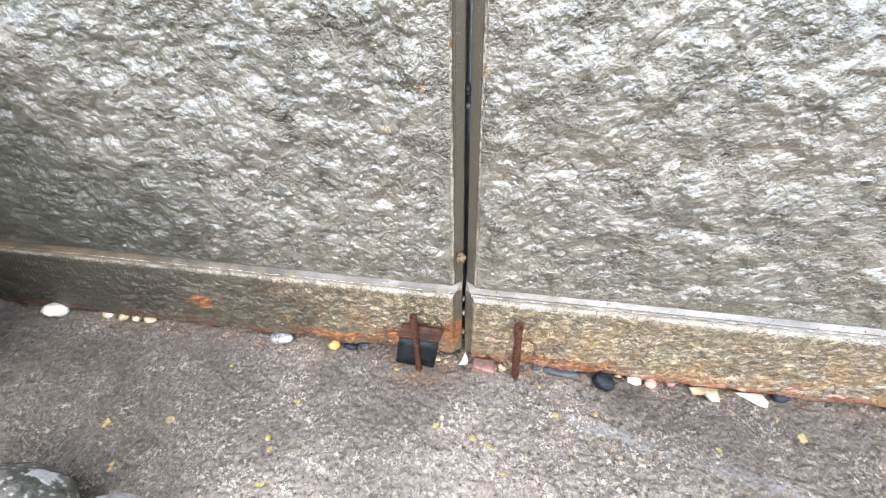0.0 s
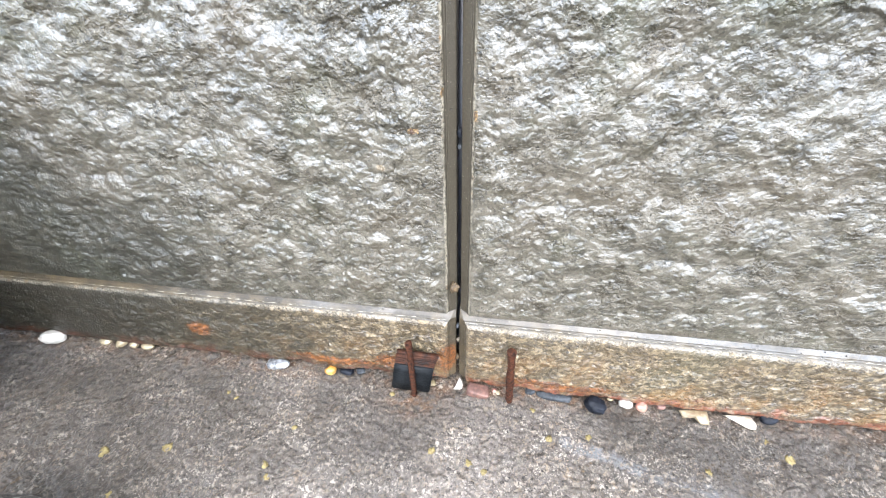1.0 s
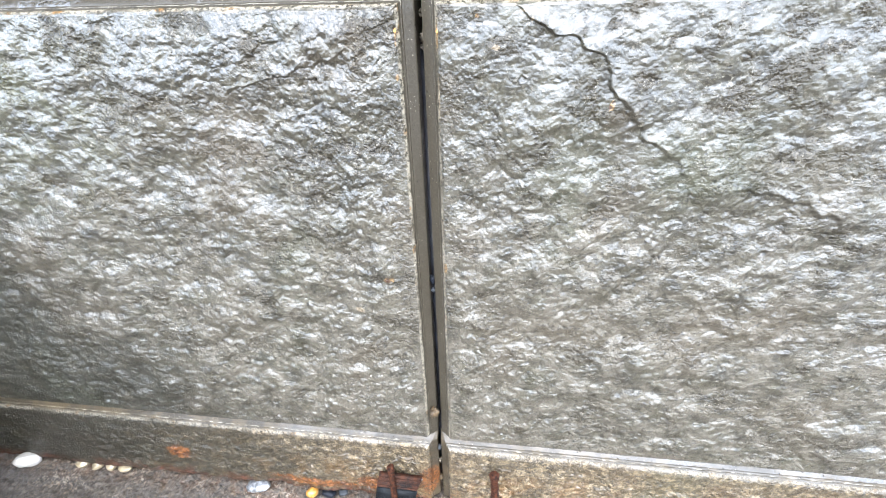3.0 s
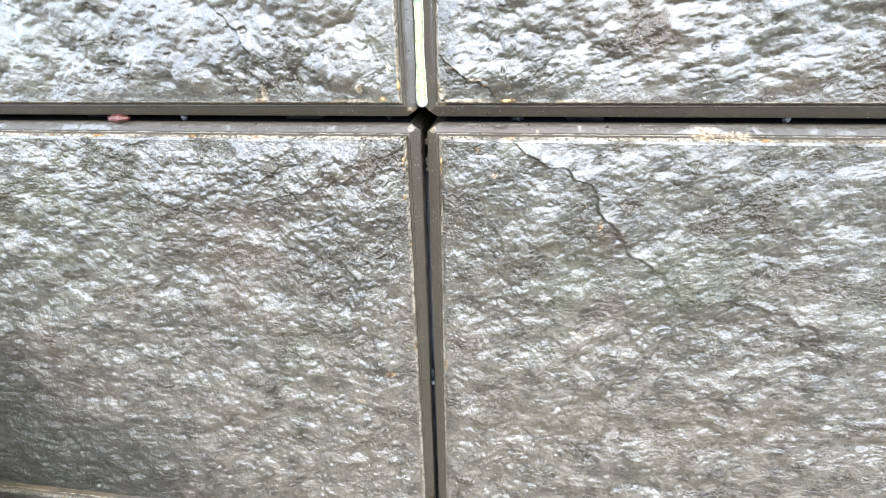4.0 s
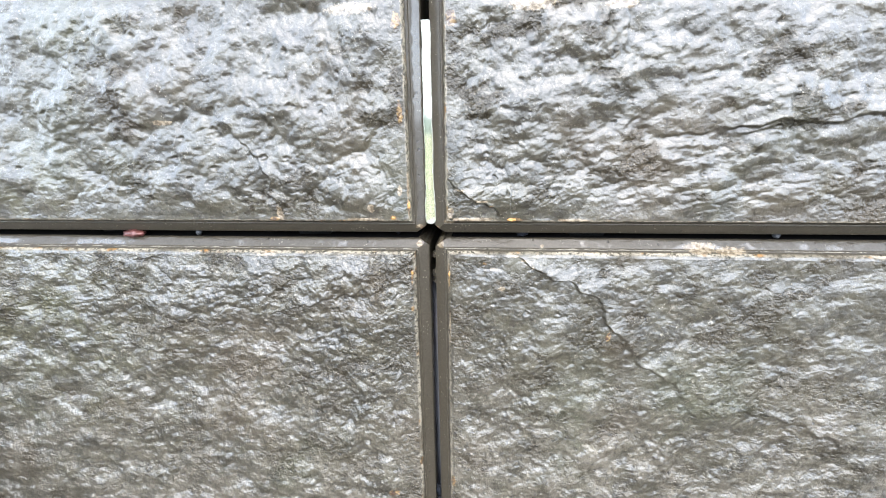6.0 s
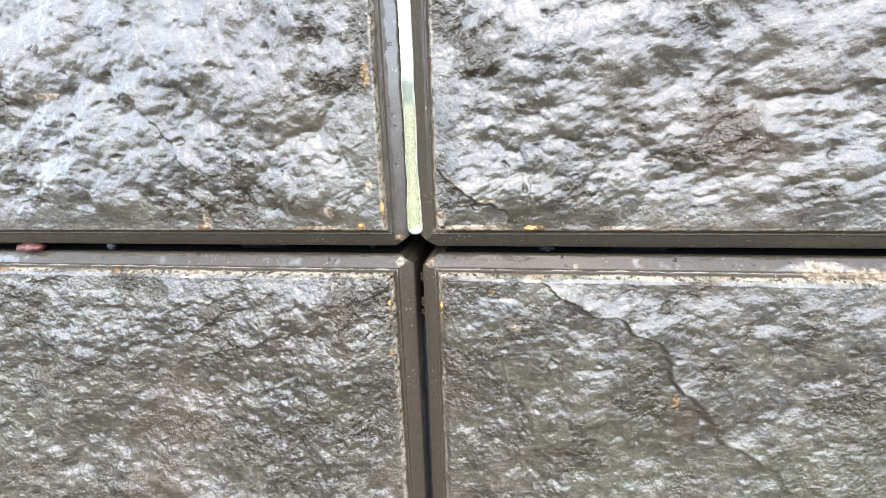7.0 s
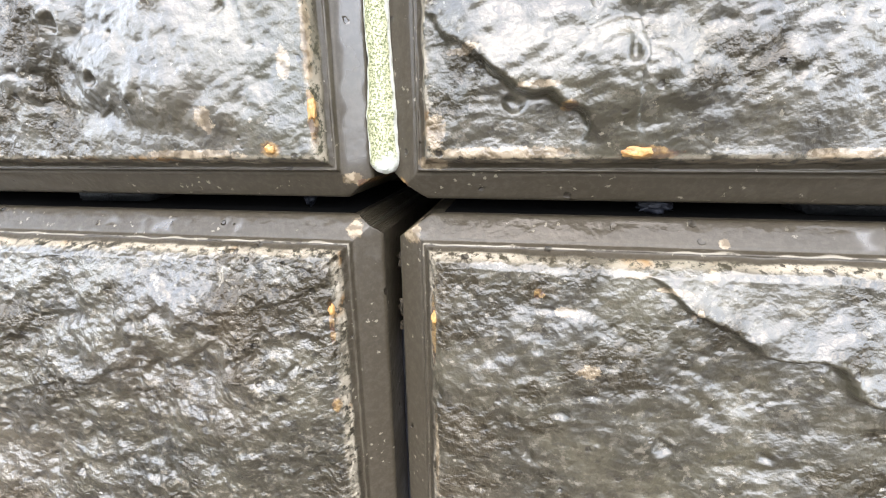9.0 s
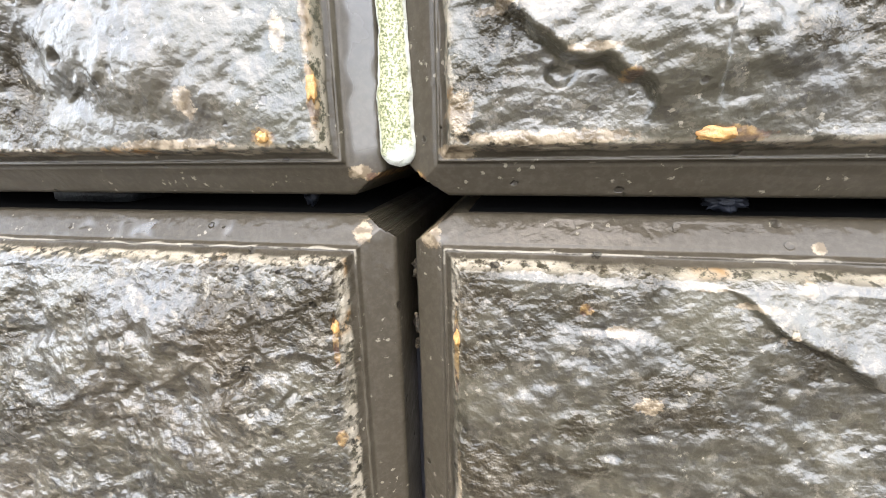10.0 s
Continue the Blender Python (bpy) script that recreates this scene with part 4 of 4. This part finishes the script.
def wedge():
    ob = empty("plastic_wedge")
    ob.matrix_basis = Matrix.Translation((-0.0400, -0.0120, GZ + 0.0025)) @ Euler((radians(-7), radians(9), radians(4))).to_matrix().to_4x4()
    bm = box_bm(-0.0175, 0.0165, -0.0030, 0.0030, 0.0, 0.034, 0.0009)
    bmesh.ops.subdivide_edges(bm, edges=bm.edges[:], cuts=2, use_grid_fill=True)
    for v in bm.verts:
        v.co += Vector((0, 0.0012, 0.0006)) * noise.noise(v.co * 120)
    part("body", bm, BLACK_PLASTIC, ob)
    for i in range(6):
        z = 0.0340 + i * 0.0021
        part("rib", box_bm(-0.0176 + 0.0002 * i, 0.0167 + 0.0004 * i, -0.0030 + 0.0003 * i, 0.0030, z, z + 0.0016 + 0.0006 * (i % 2), 0.0005), RUSTY_PLASTIC, ob, "rust-stained rib")
    return tagged(ob, "black plastic packing wedge stained with rust", "wedge")


wedge()


def stone_thing(name, label, cat, x, y, radii, mat, seed, turn=0.0, tip=0.0, square=0.0, rough=0.18, sink=0.15, group="pebbles along the foot of the wall"):
    ob = part(name, blob_bm([v * (0.82 if cat == 'pebble' else 1) for v in radii], seed, rough, 1.3, 4, square), mat, None)
    y += 0.0052 if cat == "pebble" else 0.0
    ob.matrix_basis = Matrix.Translation((x, y, GZ + radii[2] * (0.82 if cat == 'pebble' else 1) * (1 - sink))) @ Euler((0, radians(tip), radians(turn))).to_matrix().to_4x4()
    return tagged(ob, label, cat, group)


B = "along the foot of the wall"
for n, (label, x, y, r, mat, turn, tip, sq) in enumerate((
    ("smooth white egg-shaped pebble at the wall", -0.410, -0.010, (0.0135, 0.0088, 0.0080), P_WHITE, 18, 12, 0),
    ("small cream pebble at the wall", -0.354, -0.006, (0.0080, 0.0060, 0.0045), P_CREAM, 10, 0, 0),
    ("small cream pebble at the wall", -0.337, -0.006, (0.0072, 0.0060, 0.0050), P_CREAM, 60, 0, 0),
    ("small pale cream pebble at the wall", -0.323, -0.006, (0.0060, 0.0055, 0.0048), P_CREAM, 0, 0, 0),
    ("flat cream pebble at the wall", -0.309, -0.006, (0.0095, 0.0055, 0.0042), P_CREAM, -10, -6, 0),
    ("crumpled mottled grey stone at the wall", -0.170, -0.009, (0.0125, 0.0070, 0.0050), P_GREY, 5, 0, 0.35),
    ("bright yellow pebble at the wall", -0.118, -0.010, (0.0062, 0.0055, 0.0052), P_YELLOW, 30, 0, 0),
    ("dark slate chip at the wall", -0.103, -0.008, (0.0082, 0.0050, 0.0038), P_NAVY, -10, 0, 0.3),
    ("pale grey chip at the wall", -0.090, -0.006, (0.0050, 0.0040, 0.0028), P_SLATE, 20, 0, 0.3),
    ("tiny cream pebble beside the wedge", -0.0215, -0.0095, (0.0034, 0.0026, 0.0022), P_CREAM, 0, 0, 0.5),
    ("flat red-brown stone at the wall", 0.020, -0.013, (0.0125, 0.0075, 0.0052), P_RED, -8, 5, 0.55),
    ("small pinkish pebble at the wall", 0.0345, -0.010, (0.0030, 0.0030, 0.0026), P_SALMON, 0, 0, 0),
    ("small cream pebble beside the iron pin", 0.0375, -0.0115, (0.0030, 0.0028, 0.0026), P_CREAM, 0, 0, 0),
    ("flat grey-blue slate at the wall", 0.087, -0.009, (0.0185, 0.0050, 0.0034), P_SLATE, -3, 0, 0.3),
    ("small grey chip at the wall", 0.066, -0.006, (0.0055, 0.0045, 0.0030), P_SLATE, 10, 0, 0.3),
    ("smooth blue-black pebble at the wall", 0.121, -0.0135, (0.0105, 0.0085, 0.0068), P_NAVY, -15, 0, 0.3),
    ("white oval pebble at the wall", 0.147, -0.0085, (0.0075, 0.0052, 0.0046), P_WHITE, -6, 0, 0),
    ("salmon pink pebble at the wall", 0.160, -0.0095, (0.0060, 0.0054, 0.0048), P_SALMON, 0, 0, 0),
    ("small cream pebble at the wall", 0.135, -0.0045, (0.0034, 0.0030, 0.0028), P_CREAM, 0, 0, 0),
    ("dark rounded pebble at the wall", 0.262, -0.007, (0.0085, 0.0060, 0.0048), P_NAVY, 0, 0, 0.2),
    ("small brown pebble at the wall", 0.177, -0.006, (0.0050, 0.0040, 0.0030), P_RED, 0, 0, 0.2),
)):
    stone_thing("pebble", label, "pebble", x, y, r, mat, n + 3, turn, tip, sq)


def shard(name, label, cat, x, y, outline, thick, mat, turn, lean, seed):
    """A broken, slightly curved flat piece with an outline of a few corners."""
    bm = bmesh.new()
    ring = []
    for i in range(len(outline)):
        (ax, ay), (bx, by) = outline[i], outline[(i + 1) % len(outline)]
        for s in range(4):
            t = s / 4
            px, py = ax + (bx - ax) * t, ay + (by - ay) * t
            ring.append((px + 0.0005 * noise.noise((px * 400, py * 400, seed)), py + 0.0005 * noise.noise((py * 400, px * 400, seed + 3))))
    cx, cy = sum(p[0] for p in ring) / len(ring), sum(p[1] for p in ring) / len(ring)
    loops = []
    for k, h in ((0.0, 1), (0.5, 0.95), (0.92, 0.6), (1.0, 0.0), (0.92, -0.6), (0.5, -0.95), (0.0, -1)):
        loops.append([bm.verts.new((cx + (px - cx) * max(k, 0.02), cy + (py - cy) * max(k, 0.02), h * thick - 18 * ((px - cx) ** 2 + (py - cy) ** 2) * k * k)) for px, py in ring])
    for a, b in zip(loops[:-1], loops[1:]):
        for i in range(len(ring)):
            bm.faces.new((a[i], b[i], b[(i + 1) % len(ring)], a[(i + 1) % len(ring)]))
    bmesh.ops.remove_doubles(bm, verts=bm.verts, dist=0.00008)
    bmesh.ops.recalc_face_normals(bm, faces=bm.faces)
    ob = part(name, bm, mat, None)
    ob.matrix_basis = Matrix.Translation((x, y + 0.0035, GZ + thick + 0.0018)) @ Euler((radians(lean), 0, radians(turn))).to_matrix().to_4x4()
    return tagged(ob, label, cat, "shells along the foot of the wall" if "shell" in cat else "pebbles along the foot of the wall")


shard("shell_fragment", "tan broken shell fragment at the wall", "shell", 0.203, -0.0105, ((-0.012, 0.004), (-0.010, -0.003), (-0.002, -0.001), (0.004, -0.007), (0.011, -0.006), (0.011, 0.005)), 0.0022, SHELL_TAN, 0, 14, 4)
shard("shell_fragment", "pale broken shell fragment at the wall", "shell", 0.240, -0.0105, ((-0.0125, 0.005), (-0.005, -0.001), (0.003, -0.0055), (0.009, -0.0060), (0.0115, -0.002), (0.008, 0.005)), 0.0016, SHELL, 0, 10, 8)
shard("quartz_chip", "pointed white quartz chip at the joint", "pebble", 0.0020, -0.0085, ((-0.0042, -0.0045), (0.0030, -0.0030), (0.0040, 0.0010), (0.0008, 0.0080)), 0.0022, P_WHITE, 0, 55, 12)

# stones lying on the ground in front of the wall
stone_thing("boulder", "dark speckled rounded stone with a white patch", "stone", -0.286, -0.186, (0.054, 0.042, 0.039), BOULDER, 21, 12, 0, 0, 0.12, 0.25, "stones on the ground")
stone_thing("boulder", "pale grey rounded stone on the ground", "stone", -0.1945, -0.171, (0.0135, 0.018, 0.041), P_PALE, 27, 0, 0, 0, 0.1, 0.25, "stones on the ground")

# two unseen stones, added to keep light off the wall's low left end
stone_thing("boulder", "unseen broad dark stone, added to shade the wall on the left", "stone", -0.510, -0.115, (0.125, 0.095, 0.185), BOULDER, 33, 0, 0, 0.1, 0.14, 0.2, "stones on the ground")
stone_thing("boulder", "second unseen broad dark stone, added to shade the wall on the left", "stone", -0.640, -0.130, (0.14, 0.12, 0.22), BOULDER, 37, 0, 0, 0.1, 0.14, 0.2, "stones on the ground")

# yellow lichen flecks on the concrete: x, y, size
FLECKS = ((-0.196, -0.044, 2.6), (-0.013, -0.068, 3.0), (0.017, -0.073, 3.2), (0.081, -0.046, 3.0), (0.114, -0.040, 3.0), (0.256, -0.024, 3.6),
          (0.268, -0.037, 4.0), (0.030, -0.079, 2.6), (0.043, -0.097, 2.6), (-0.145, -0.096, 3.6), (-0.231, -0.094, 4.0), (-0.282, -0.104, 4.5),
          (-0.253, -0.135, 4.2), (-0.135, -0.129, 4.4), (0.068, -0.022, 2.6), (-0.132, -0.064, 2.4), (-0.138, -0.105, 2.6), (-0.056, -0.023, 2.4), (0.202, -0.056, 3.0), (-0.205, -0.040, 2.0))
for n, (x, y, size) in enumerate(FLECKS):
    y += 0.004
    ob = part("lichen_fleck", blob_bm((size * 0.0009, size * 0.0008, 0.0004), n + 60, 0.7, 2.4, 3, 0.0), YELLOW_LICHEN, None)
    ob.location = (x, y, ground_at(x, y) + 0.0002)
    ob.rotation_euler = (0, 0, n * 1.3)
    tagged(ob, "yellow lichen fleck growing on the concrete", "lichen", "lichen flecks on the ground")
